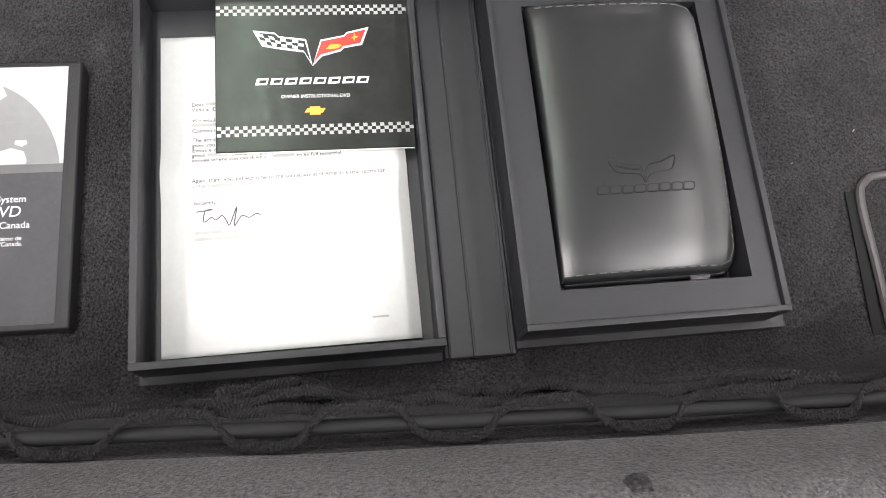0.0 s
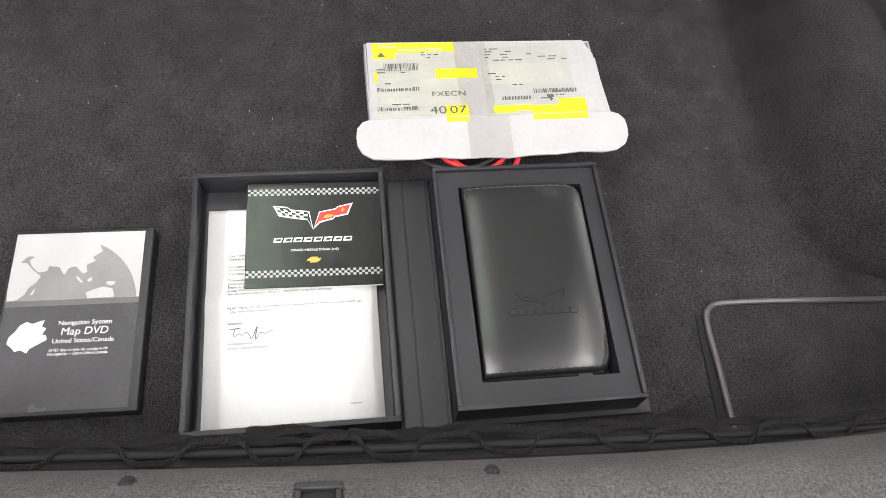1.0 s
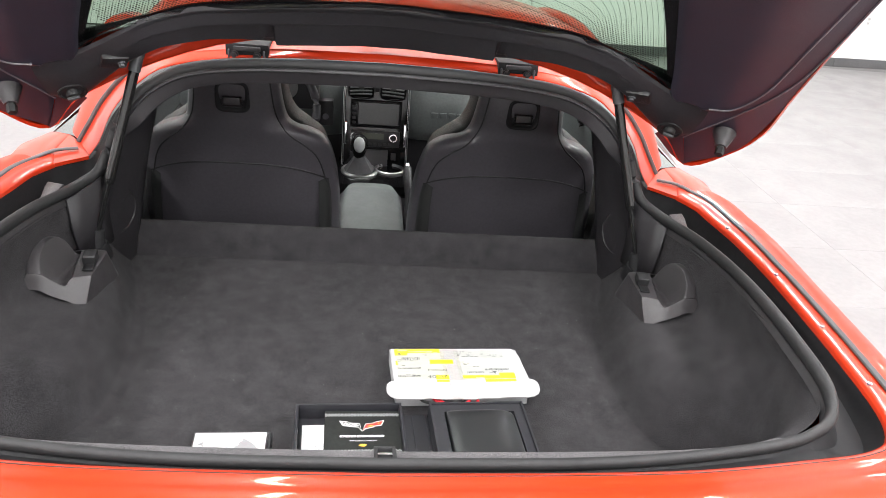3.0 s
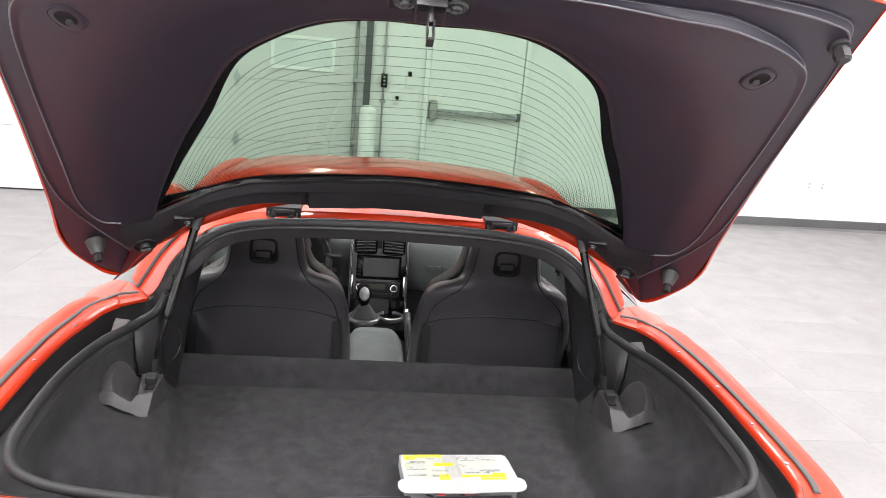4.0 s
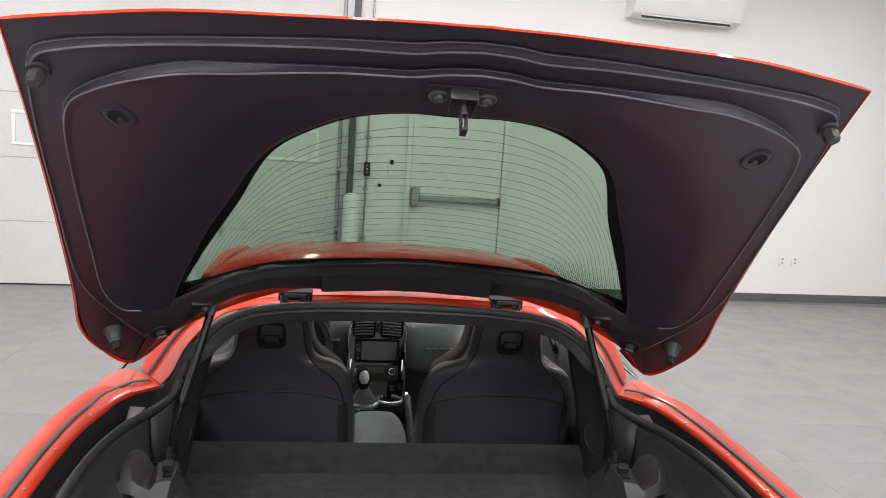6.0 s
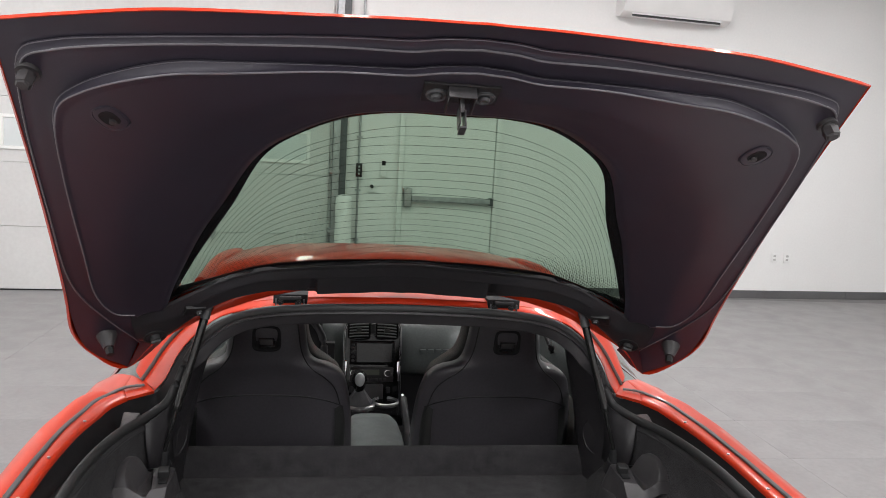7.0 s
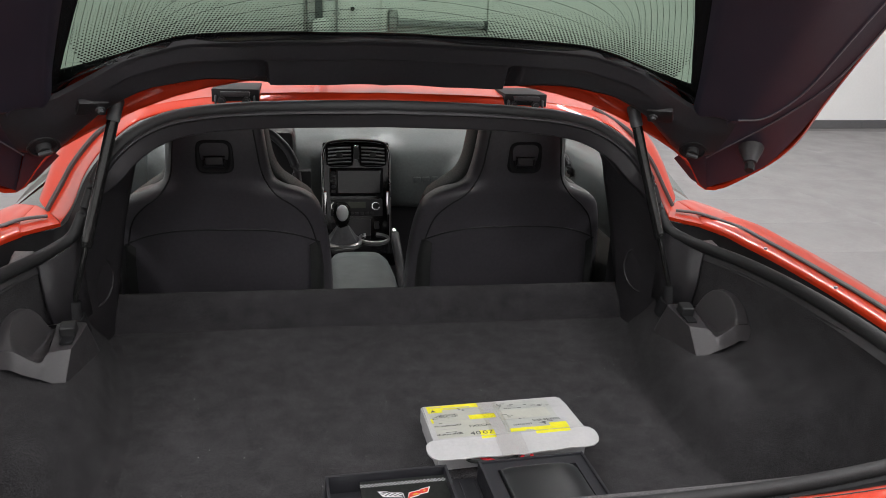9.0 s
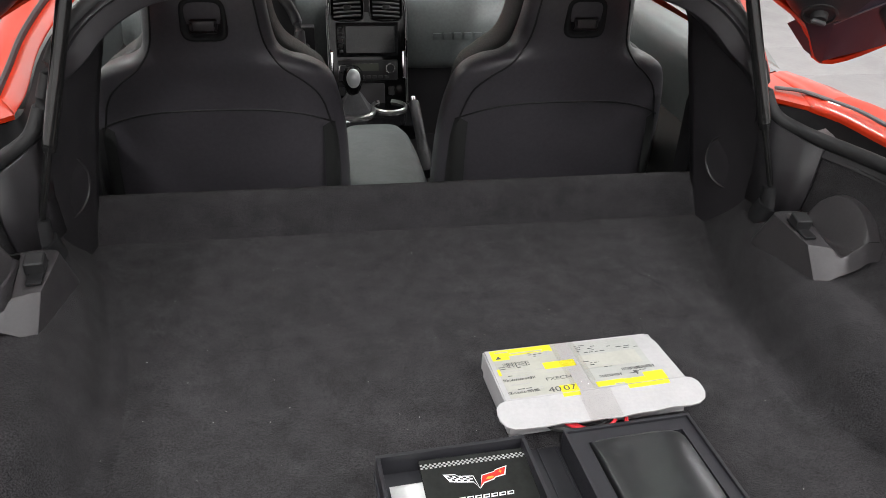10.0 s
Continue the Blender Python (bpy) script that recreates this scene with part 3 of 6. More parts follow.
def build_body():
    half = curve_points(EDGE[:14], 4)
    nrm = outward(half)
    for i, p in enumerate(half):
        w = min(max((p[1] - .90) / .15, 0), 1)
        n = nrm[i] * (1 - w) + np.array((.985, .17, 0)) * w
        nrm[i] = n / np.linalg.norm(n)
    prof = [(0, -.009), (0, -.003), (.002, .0008), (.006, .0030), (.011, .0046), (.017, .0056), (.024, .0058), (.030, .0052), (.037, .0078), (.058, .011), (.082, .003), (.100, -.020), (.110, -.060), (.116, -.14), (.11, -.28), (.07, -.60)]
    def wide(p, d):
        return d if d < .03 else .03 + (d - .03) * (1.0 + .30 * min(max((p[1] - .62) / .45, 0), 1))

    def crest(p, d):
        return .009 * step(.04, .085, d) * (1 - step(.09, .13, d)) * step(.6, 1.0, p[1])

    rows = [both_line([p + n * wide(p, d) + np.array((0, 0, dz + crest(p, d))) for p, n in zip(half, nrm)]) for d, dz in prof]
    loft("rear_body", rows, RED, car, "glossy orange-red rear bumper and fenders", flip=True)
    pin = [(.765, 1.255, .86), (.77, 1.258, .884), (.774, 1.260, .887), (.777, 1.261, .8875), (.780, 1.263, .888), (.785, 1.264, .888), (.790, 1.266, .888), (.795, 1.268, .888), (.800, 1.270, .8885), (.824, 1.28, .886), (.848, 1.29, .872), (.872, 1.30, .845), (.898, 1.30, .78), (.912, 1.30, .65), (.89, 1.30, .45), (.85, 1.30, .27)]
    last = [half[-1] + nrm[-1] * wide(half[-1], d) + np.array((0, 0, dz + crest(half[-1], d))) for d, dz in prof]
    mid = [(np.array(a) + np.array(b)) / 2 + np.array((.012, -.005, .002)) for a, b in zip(last, pin)]
    for s in (1, -1):
        secs = [[(s * p[0], p[1], p[2]) for p in sec] for sec in (last, mid, pin)]
        cols = [curve_points([c[i] for c in secs], 4) for i in range(len(prof))]
        loft("quarter_panel", [[c[k] for c in cols] for k in range(len(cols[0]))], RED, car, "glossy orange-red quarter panel", flip=s < 0)
    seam = both_line([p + n * .011 + np.array((0, 0, .0044)) for p, n in zip(half[:24], nrm[:24])])
    tube("panel_seam", seam, .0010, RUBBER, car, "dark seam across the rear bumper", seg=6)
    # rubber strip along the painted edge
    for s in (1, -1):
        pts = [p + n * (.034 + .014 * min(max((p[1] - .7) / .35, 0), 1)) + np.array((0, 0, .0085)) for p, n in list(zip(half, nrm))[22:]]
        pts += [np.array(q) for q in curve_points([tuple(pts[-1]), (.757, 1.118, .897), (.712, 1.143, .897)], 4)[1:]]
        pts = [(s * p[0], p[1], p[2]) for p in pts]
        tube("edge_strip", pts, .0058, STRIP, car, "grey rubber edge strip on the fender", seg=8, squash=(1.2, .6))
        for i in (26, 31, 36, 42):
            p = half[i] + nrm[i] * .012
            q = (s * p[0], p[1], p[2] + .0035)
            part("edge_screw", cyl(q, (q[0], q[1], q[2] + .004), .004, seg=8), STEEL, car)


def both_line(line):
    return [(-p[0], p[1], p[2]) for p in line[:0:-1]] + [tuple(p) for p in line]


def build_roof():
    # painted frame over the opening, sail panels, roof
    a = [np.array(p, float) for p in EDGE[14:]]
    mould = [np.array(p) for p in ((.727, 1.2, .890), (.697, 1.2, .938), (.655, 1.2, 1.004), (.585, 1.190, 1.077), (.482, 1.165, 1.133), (.266, 1.152, 1.162), (0, 1.150, 1.168))]
    rows_half = [a, [p + (q - p) * .08 + np.array((0, 0, .004)) for p, q in zip(a, mould)], [p + (q - p) * .80 + np.array((0, 0, .002)) for p, q in zip(a, mould)], mould]
    rows_half.append([np.array(p) for p in ((.762, 1.255, .905), (.725, 1.29, 1.0), (.67, 1.30, 1.07), (.59, 1.30, 1.125), (.46, 1.28, 1.155), (.27, 1.27, 1.172), (0, 1.27, 1.178))])
    rows_half.append([np.array(p) for p in ((.772, 1.38, .895), (.722, 1.42, 1.01), (.685, 1.43, 1.09), (.60, 1.43, 1.148), (.46, 1.43, 1.185), (.27, 1.43, 1.203), (0, 1.43, 1.21))])
    cols = [curve_points([r[i] for r in rows_half], 4) for i in range(7)]
    rows = [curve_points([c[k] for c in cols], 4) for k in range(len(cols[0]))]
    loft("rear_roof_frame", [both_line(r[::-1]) for r in rows], RED, car, "glossy orange-red roof frame and sail panels")
    secs = [[(.60, y, .0), (.46, y, .035), (.27, y, .052), (0, y, .06)] for y in (1.43, 1.7, 2.0, 2.25)]
    lift = (1.15, 1.165, 1.158, 1.125)
    rows = [both_line(curve_points([(x * w, y, z + h) for x, y, z in sec], 4)[::-1]) for sec, h, w in zip(secs, lift, (1, 1, .98, .95))]
    loft("roof_panel", rows, RED, car, "glossy orange-red roof panel", thick=-.02)
    loft("headliner", [[(p[0] * .985, p[1], p[2] - .03) for p in r] for r in rows], VINYL, car, "black headliner")
    for s in (1, -1):
        # foot of the sail panel, running into the fender flange
        outer = [(.738, 1.055, .8878), (.752, 1.09, .8885), (.766, 1.155, .889), (.772, 1.258, .889)]
        inner = [(.676, 1.105, .8925), (.686, 1.125, .8925), (.702, 1.155, .892), (.727, 1.2, .891)]
        lines = []
        for f in np.linspace(0, 1, 9):
            line = curve_points([tuple(np.array(p) + (np.array(q) - np.array(p)) * f) for p, q in zip(outer, inner)], 4)
            lines.append([(s * line[0][0], line[0][1], line[0][2] - .008)] + [(s * p[0], p[1], p[2]) for p in line])
        loft("sail_foot", lines, RED, car, "orange-red foot of the sail panel", flip=s < 0)
        # grey molding on the sail panel
        tube("sail_molding", curve_points([(s * (p[0] + .004), p[1] + .004, p[2] + .002) for p in mould[:5]], 5), .0068, STRIP, car, "grey rubber molding along the sail panel", seg=8)
        # door with its window
        loft("door", [[(s * x, y, z) for x, z in prof] for y, prof in (
            (1.30, ((.848, .860), (.905, .80), (.915, .65), (.88, .40), (.84, .25))),
            (1.75, ((.852, .872), (.908, .81), (.905, .65), (.87, .40), (.84, .25))),
            (2.30, ((.835, .90), (.885, .80), (.89, .65), (.86, .40), (.84, .25))),
            (2.65, ((.82, .91), (.87, .80), (.88, .65), (.86, .40), (.84, .25))))], RED, car, "orange-red door", flip=s > 0)
        loft("window", [[(s * .838, 1.32, .875), (s * .72, 1.42, 1.03), (s * .61, 1.46, 1.13)], [(s * .838, 1.8, .888), (s * .72, 1.8, 1.05), (s * .60, 1.8, 1.158)], [(s * .82, 2.62, .905), (s * .70, 2.40, 1.03), (s * .57, 2.22, 1.12)]], SIDE_GLASS, car, "pale green door window").visible_shadow = False
        tube("roof_rail", curve_points([(s * .61, 1.44, 1.14), (s * .60, 1.8, 1.165), (s * .575, 2.2, 1.13), (s * .70, 2.55, .99), (s * .80, 2.75, .90)], 6), .02, RED, car, "orange-red roof rail and windscreen pillar", seg=10)
        # door mirror
        loft("door_mirror", [[(s * (.93 + r * .09 * math.cos(a)), y, .93 + r * .06 * math.sin(a)) for a in np.linspace(0, math.tau, 20, endpoint=False)] for y, r in ((2.33, .75), (2.34, 1), (2.42, .95), (2.47, .6), (2.48, .1))], RED, car, "orange-red door mirror", ring=True, caps=True)
    loft("windscreen", [[(x * .57, 2.24 - .05 * x * x, 1.15 - .03 * x * x) for x in np.linspace(-1, 1, 13)], [(x * .78, 2.86 - .2 * x * x, .90 - .01 * x * x) for x in np.linspace(-1, 1, 13)]], SIDE_GLASS, car, "windscreen").visible_shadow = False
    # front body, hardly seen
    rows = []
    for y, w, zt, zs in ((2.66, .86, .92, .80), (2.9, .88, .89, .78), (3.3, .90, .85, .76), (3.8, .89, .78, .70), (4.15, .80, .66, .60), (4.3, .60, .50, .46)):
        rows.append([(x * w, y, (zt if abs(x) < .8 else zs) - .02 * x * x + (.02 if .45 < abs(x) < .9 else 0)) for x in np.linspace(-1, 1, 17)])
        rows[-1] = [(rows[-1][0][0], y, .28)] + rows[-1] + [(rows[-1][-1][0], y, .28)]
    loft("front_body", rows, RED, car, "orange-red bonnet and front fenders", caps=True)
    part("underbody", box(-.80, .80, .25, 4.1, .14, .30, .02), TRIM, car, "black underbody")
    for s in (1, -1):
        for y, r in ((.72, .345), (3.38, .33)):
            rows = [[(s * (.63 + dx), y + rr * math.cos(a), r + rr * math.sin(a)) for a in np.linspace(0, math.tau, 36, endpoint=False)] for dx, rr in ((0, r * .7), (0.0, r * .97), (.02, r), (.24, r), (.26, r * .97), (.26, r * .72))]
            w = loft("wheel", rows, RUBBER, car, "black tyre on a silver wheel", ring=True, flip=s < 0)
            loft("rim", [[(s * (.63 + dx), y + rr * math.cos(a), r + rr * math.sin(a)) for a in np.linspace(0, math.tau, 36, endpoint=False)] for dx, rr in ((.255, r * .73), (.235, r * .68), (.20, r * .3), (.22, r * .08), (.225, .001))], STEEL, w, ring=True, flip=s < 0)


# ---- the hatch ----
def hatch_point(x, u, off=0.0):
    """A place on the hatch's inner face: x across, u from the hinges to the rear edge, off outwards."""
    a = -.28 + .33 * (u - .2) / .9
    n = .05 - .03 * max(0, (.26 - u) / .26) ** 2 + a * 1.55 * x * x / (abs(x) + .42) + off
    u = u - 1.6 * off * min(max((u - .5) / .5, 0), 1)
    return np.array((x, 1.206 - .894 * u + .447 * n, 1.139 + .447 * u + .894 * n))


H_GLASS = [(0, 1.066), (.09, 1.066), (.18, 1.038), (.27, .972), (.347, .88), (.42, .70), (.475, .58), (.536, .445), (.607, .27), (.565, .292), (.48, .316), (.375, .325), (.22, .275), (.11, .235), (0, .218)]
H_RIDGE = [(0, 1.205), (.11, 1.20), (.215, 1.165), (.36, 1.119), (.47, 1.10), (.60, 1.045), (.678, .965), (.717, .80), (.742, .55), (.748, .34), (.69, .265), (.62, .222), (.50, .235), (.28, .19), (0, .13)]
H_OUTER = [(0, 1.292), (.11, 1.277), (.25, 1.238), (.40, 1.202), (.56, 1.166), (.68, 1.117), (.706, 1.06), (.74, .86), (.768, .58), (.785, .32), (.745, .17), (.68, .14), (.56, .20), (.30, .12), (0, .07)]
H_RIM = [(0, 1.326), (.12, 1.315), (.305, 1.279), (.455, 1.246), (.60, 1.203), (.722, 1.167), (.741, .96), (.762, .75), (.80, .42), (.822, .26), (.80, .15), (.738, .05), (.635, .12), (.36, .16), (0, .05)]


# lines of the hatch's inner panel, right half, from the rear middle round to the hinge corner
P_GLASS = [(0, 1.067), (.09, 1.064), (.18, 1.040), (.27, .970), (.350, .875), (.428, .70), (.485, .58), (.55, .42), (.585, .33), (.612, .255), (.632, .262), (.648, .285)]
P_RIDGE = [(0, 1.190), (.11, 1.176), (.215, 1.163), (.36, 1.128), (.47, 1.102), (.60, 1.043), (.658, .98), (.69, .82), (.716, .60), (.730, .45), (.712, .35), (.672, .315)]
P_RIDGE_FOOT = [(0, 1.212), (.11, 1.197), (.215, 1.183), (.36, 1.159), (.47, 1.135), (.61, 1.062), (.672, .985), (.695, .82), (.721, .60), (.735, .448), (.717, .342), (.674, .306)]
P_STEP = [(0, 1.252), (.11, 1.239), (.215, 1.226), (.36, 1.196), (.50, 1.164), (.63, 1.128), (.692, 1.088), (.724, .96), (.752, .74), (.776, .48), (.740, .30), (.690, .15)]
P_STEP_FOOT = [(0, 1.283), (.11, 1.272), (.215, 1.254), (.36, 1.219), (.50, 1.185), (.635, 1.150), (.699, 1.106), (.729, .96), (.757, .74), (.781, .478), (.745, .295), (.694, .142)]
P_RIM = [(0, 1.326), (.12, 1.315), (.305, 1.279), (.455, 1.246), (.60, 1.203), (.722, 1.167), (.735, 1.03), (.752, .85), (.774, .65), (.807, .38), (.812, .18), (.738, .05)]


def mirror_line(half):
    """A line across both sides from its right half, which starts on the middle plane."""
    return [np.array((-p[0], *p[1:])) for p in half[:0:-1]] + list(half)


def step(a, b, x):
    t = min(max((x - a) / (b - a), 0), 1)
    return t * t * (3 - 2 * t)


def build_hatch():
    hatch = new("hatch")
    hatch.parent = car
    tagged(hatch, "open rear hatch with a dark trim panel and a tinted window")
    G, R2, R1, O = (curve_points(h, 5) for h in (H_GLASS, H_RIDGE, H_OUTER, H_RIM))
    O = curve_points(H_RIM[:6], 5) [:-1] + curve_points(H_RIM[5:], 5)

    def ring(f0, A, B, off):
        return both_sides([hatch_point(*(a + (b - a) * f0), off) for a, b in zip(A, B)])

    lines = [curve_points(h, 6) for h in (P_GLASS, P_RIDGE, P_RIDGE_FOOT, P_STEP, P_STEP_FOOT)] + [curve_points(P_RIM[:6], 6)[:-1] + curve_points(P_RIM[5:], 6)]
    pg, pr, prf, ps, psf, po = lines

    def band(f, A, B, off):
        out = []
        for a, b in zip(A, B):
            x, u = a + (b - a) * f
            lift = .010 * (1 - step(.045, .105, x)) if u > 1.1 and A is not po and B is not po else 0
            out.append(hatch_point(x, u + lift, off))
        return mirror_line(out)

    # a lip round the glass, a slope to a soft crease, a flat wing, then two steps down to the flange
    rows = [band(f, pg, pr, off) for f, off in ((0, .004), (.02, -.004), (.045, -.0085), (.06, -.0090), (.075, -.0090), (.085, -.0100), (.13, -.0110), (.30, -.0185), (.47, -.0268), (.54, -.0288), (.62, -.0296), (.80, -.0300), (.955, -.0300), (.970, -.0303), (.985, -.0318), (1.0, -.0322))]
    rows += [band(f, pr, prf, off) for f, off in ((.03, -.0312), (.09, -.0275), (.16, -.0258), (.50, -.0200), (.84, -.0150), (.90, -.0150), (.95, -.0146), (1.0, -.0112))]
    rows += [band(f, prf, ps, off) for f, off in ((.04, -.0108), (.30, -.0110), (.70, -.0110), (.93, -.0110), (.965, -.0116), (.985, -.0127))]
    rows += [band(f, ps, psf, off) for f, off in ((0, -.0129), (.04, -.0120), (.10, -.0090), (.17, -.0080), (.50, -.0055), (.84, -.0036), (.90, -.0036), (.95, -.0033), (1.0, -.0004))]
    rows += [band(f, psf, po, off) for f, off in ((.06, 0), (.5, 0), (.88, 0), (.97, -.0004))]
    loft("inner_panel", rows, HATCH_TRIM, hatch, "aubergine-black moulded trim panel of the hatch", flip=True, smooth_angle=50)
    # beads added on the step edges; their paler colour stands in for lamp highlights
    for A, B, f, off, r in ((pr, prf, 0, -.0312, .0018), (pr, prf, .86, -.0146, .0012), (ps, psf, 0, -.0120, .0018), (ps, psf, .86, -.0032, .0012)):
        tube("edge_highlight", band(f, A, B, off), r, HATCH_GLINT, hatch, "thin bead on the panel edge, its highlight put into a paler colour", seg=8)
    def rim(out, off):
        line = []
        for i, p in enumerate(O):
            d = O[min(i + 1, len(O) - 1)] - O[max(i - 1, 0)]
            n = np.array((-d[1], d[0])) / max(math.hypot(d[0], d[1]), 1e-6)
            line.append(hatch_point(*(p + n * out), off))
        line[0][0] = 0.0
        return both_sides(line)

    skin = [ring(.94, R1, O, .001), rim(0, -.002), rim(.0065, .003), rim(.005, .016), ring(.85, R1, O, .026), ring(0, R1, O, .034), ring(0, R2, R1, .034), ring(.5, G, R2, .030)]
    loft("outer_skin", skin, RED, hatch, "glossy orange-red outer skin of the hatch", ring=True)
    back = [ring(-.04, G, R2, .016), ring(.2, G, R2, .022), ring(.52, G, R2, .029)]
    loft("glass_border", back, FRIT, hatch, "black border of the rear window", ring=True)
    # window
    glass = window_grid(G)
    glass.parent = hatch
    tagged(glass, "green-tinted rear window with heating wires")
    glass.visible_shadow = False
    # heating wires: nested arches that run up one side, across and down the other
    side = np.array(sorted((p[1], p[0]) for p in G[:41]))
    low = sorted((float(p[0]), float(p[1])) for p in G[40:])
    for k in range(19):
        top, inset = 1.018 - .040 * k, .009 + .0125 * k
        half = []
        for v in [1 - (1 - j / 26) ** 2 for j in range(27)]:
            u = .25 + (top - .25) * v
            w = float(np.interp(u, side[:, 0], side[:, 1])) - inset * (1 - .35 * v)
            x = w * (1 - v ** 4.5) ** (1 / 3.4)
            if u > float(np.interp(x, [q[0] for q in low], [q[1] for q in low])) + .006:
                half.append(hatch_point(x, u, .0135))
        if len(half) > 4:
            tube("heating_wire", mirror_line(half[::-1]), .0004, INK_LINE, glass, seg=4)
    # rows of printed dots that fade out above the lower border
    bm = bmesh.new()
    for r in range(22):
        size = .0031 * (1 - r / 26)
        for k in range(-94, 95):
            x = (k + .5 * (r % 2)) * .0060
            if abs(x) > .54:
                continue
            u = float(np.interp(abs(x), [q[0] for q in low], [q[1] for q in low])) + .004 + .0066 * r
            bm.faces.new([bm.verts.new(hatch_point(x + dx * size, u + du * size * 1.1, .0100)) for dx, du in ((-1, 0), (0, -1), (1, 0), (0, 1))])
    tagged(part("frit_dots", bm, FRIT, glass), "rows of black printed dots on the glass", kind="stuff")
    rows = [both_sides([hatch_point(*(a + (b - a) * f), off) for a, b in zip(G, R2)]) for f, off in ((-.05, .012), (.0, .010), (.04, .004), (.08, .005))]
    loft("window_seal", rows, FRIT, hatch, "black window seal", ring=True, flip=True)
    # frame below the window: a sill band, a shelf between two blocks, ribs beside it and a lobe at each corner
    top_x, top_u = [0, .11, .22, .375, .48, .565, .612, .64, .668, .69], [.214, .228, .270, .328, .318, .280, .262, .290, .305, .30]
    bot_x, bot_u = [0, .12, .22, .30, .36, .45, .53, .57, .62, .65, .675, .69], [.060, .082, .125, .180, .215, .232, .202, .172, .135, .120, .132, .155]
    stations = sorted({round(float(v), 4) for v in (*np.linspace(0, .20, 9), .215, .228, .236, .243, .252, .259, .266, .275, *np.linspace(.29, .69, 22))})
    fs = [0, .03, .07, .10, .13, .27, .30, .32, .37, .385, .41, .74, .77, .80, .83, .92, 1.0, 1.06]
    shelf = [.010, .003, .001, .001, -.001, -.013, -.0145, -.010, -.009, -.011, -.0135, -.032, -.0335, -.032, -.022, -.018, -.016, .004]
    rib = [.010, .003, .001, .001, -.001, -.013, -.0145, -.010, -.009, -.010, -.012, -.021, -.0225, -.021, -.015, -.013, -.012, .004]
    block = [.010, .003, .001, .001, -.001, -.013, -.0145, -.010, -.009, -.0095, -.010, -.014, -.015, -.015, -.014, -.013, -.012, .004]
    lobe = [.006, -.002, -.005, -.007, -.009, -.016, -.0175, -.0185, -.020, -.0204, -.021, -.0225, -.022, -.0215, -.0205, -.015, -.006, .010]
    cols = []
    for x in stations:
        u0, u1 = float(np.interp(x, top_x, top_u)), float(np.interp(x, bot_x, bot_u))
        kind = shelf if x < .238 else (block if x < .263 else rib)
        w = step(.44, .53, x)
        cols.append([hatch_point(x, u0 + (u1 - u0) * f, a * (1 - w) + b * w) for f, a, b in zip(fs, kind, lobe)])
    rows = [mirror_line([c[i] for c in cols]) for i in range(len(fs))]
    low_frame = loft("lower_frame", rows, LOW_TRIM, hatch, "black moulded frame below the rear window", flip=True, smooth_angle=28)
    # latch: plate with two bolts, a folded bracket and a flat hanging loop
    m = hatch_frame(-.017, 1.143, -.030)
    latch = part("latch_plate", box(-.060, .060, -.028, .026, -.004, .003, .005, 2, m), TRIM, hatch, "black latch plate with two bolts")
    for x in (-.038, .037):
        rows = [[m @ Vector((x + r * math.cos(a), -.003 + r * math.sin(a), z)) for a in np.linspace(0, math.tau, 22, endpoint=False)] for r, z in ((.0175, -.003), (.0175, -.007), (.0150, -.0085), (.0125, -.006), (.0095, -.006), (.0090, -.010), (.0060, -.0125), (.0045, -.011), (.0005, -.0105))]
        loft("bolt", rows, DARK_STEEL, latch, "dark steel bolt in a round washer", ring=True, flip=True)
        part("rivet", cyl(m @ Vector((x, -.022, -.003)), m @ Vector((x, -.022, -.006)), .003, seg=8), DARK_STEEL, latch)
    bm = box(-.022, .022, .019, .023, -.022, -.002, .0015, 2, m)
    for x in (-.022, .019):
        add_box(bm, x, x + .003, -.030, .022, -.022, -.002, .001, 1, m)
    part("latch_bracket", bm, LATCH_STEEL, latch, "folded steel bracket")
    hook = bmesh.new()
    add_box(hook, -.004, .003, -.002, .010, -.040, -.006, .0015, 2, m)
    add_box(hook, -.0065, -.0040, -.012, .012, -.066, -.036, .001, 1, m)
    add_box(hook, .0020, .0045, -.012, .012, -.060, -.028, .001, 1, m)
    add_box(hook, -.0065, .0045, -.012, .012, -.068, -.064, .001, 1, m)
    part("latch_loop", hook, LATCH_STEEL, latch, "flat hanging striker loop of steel")
    for s in (1, -1):
        # pull grip: an oval plate set flush in a groove, with a dark half-round well and a pin
        m = hatch_frame(s * .571, .985, -.0302) @ pose(0, 0, 0, 0, 0, s * 30) @ Matrix.Diagonal((.90, .80, 1, 1))

        def oval(w, h, z, dx=0.0, dy=0.0):
            return [m @ Vector((s * (dx + w * abs(math.cos(a)) ** .75 * math.copysign(1, math.cos(a))), dy + h * abs(math.sin(a)) ** .75 * math.copysign(1, math.sin(a)), z)) for a in np.linspace(0, math.tau, 36, endpoint=False)]

        grip = loft("grip_plate", [oval(.0285, .0375, .0006), oval(.0285, .0375, -.0020), oval(.0270, .036, -.0026), oval(.0255, .0345, -.0006), oval(.0250, .034, -.0020), oval(.0230, .032, -.0026), oval(.0150, .021, -.0024), oval(.001, .001, -.0022)], HATCH_TRIM, hatch, "oval grip plate with a dark finger well", ring=True, flip=s > 0)
        well = loft("finger_well", [oval(.0165, .0215, -.0026, 0, .003), oval(.0160, .021, -.0036, 0, .003), oval(.0145, .019, -.0030, 0, .003), oval(.001, .001, -.0028, 0, .003)], GUTTER, grip, "", ring=True, flip=s > 0)
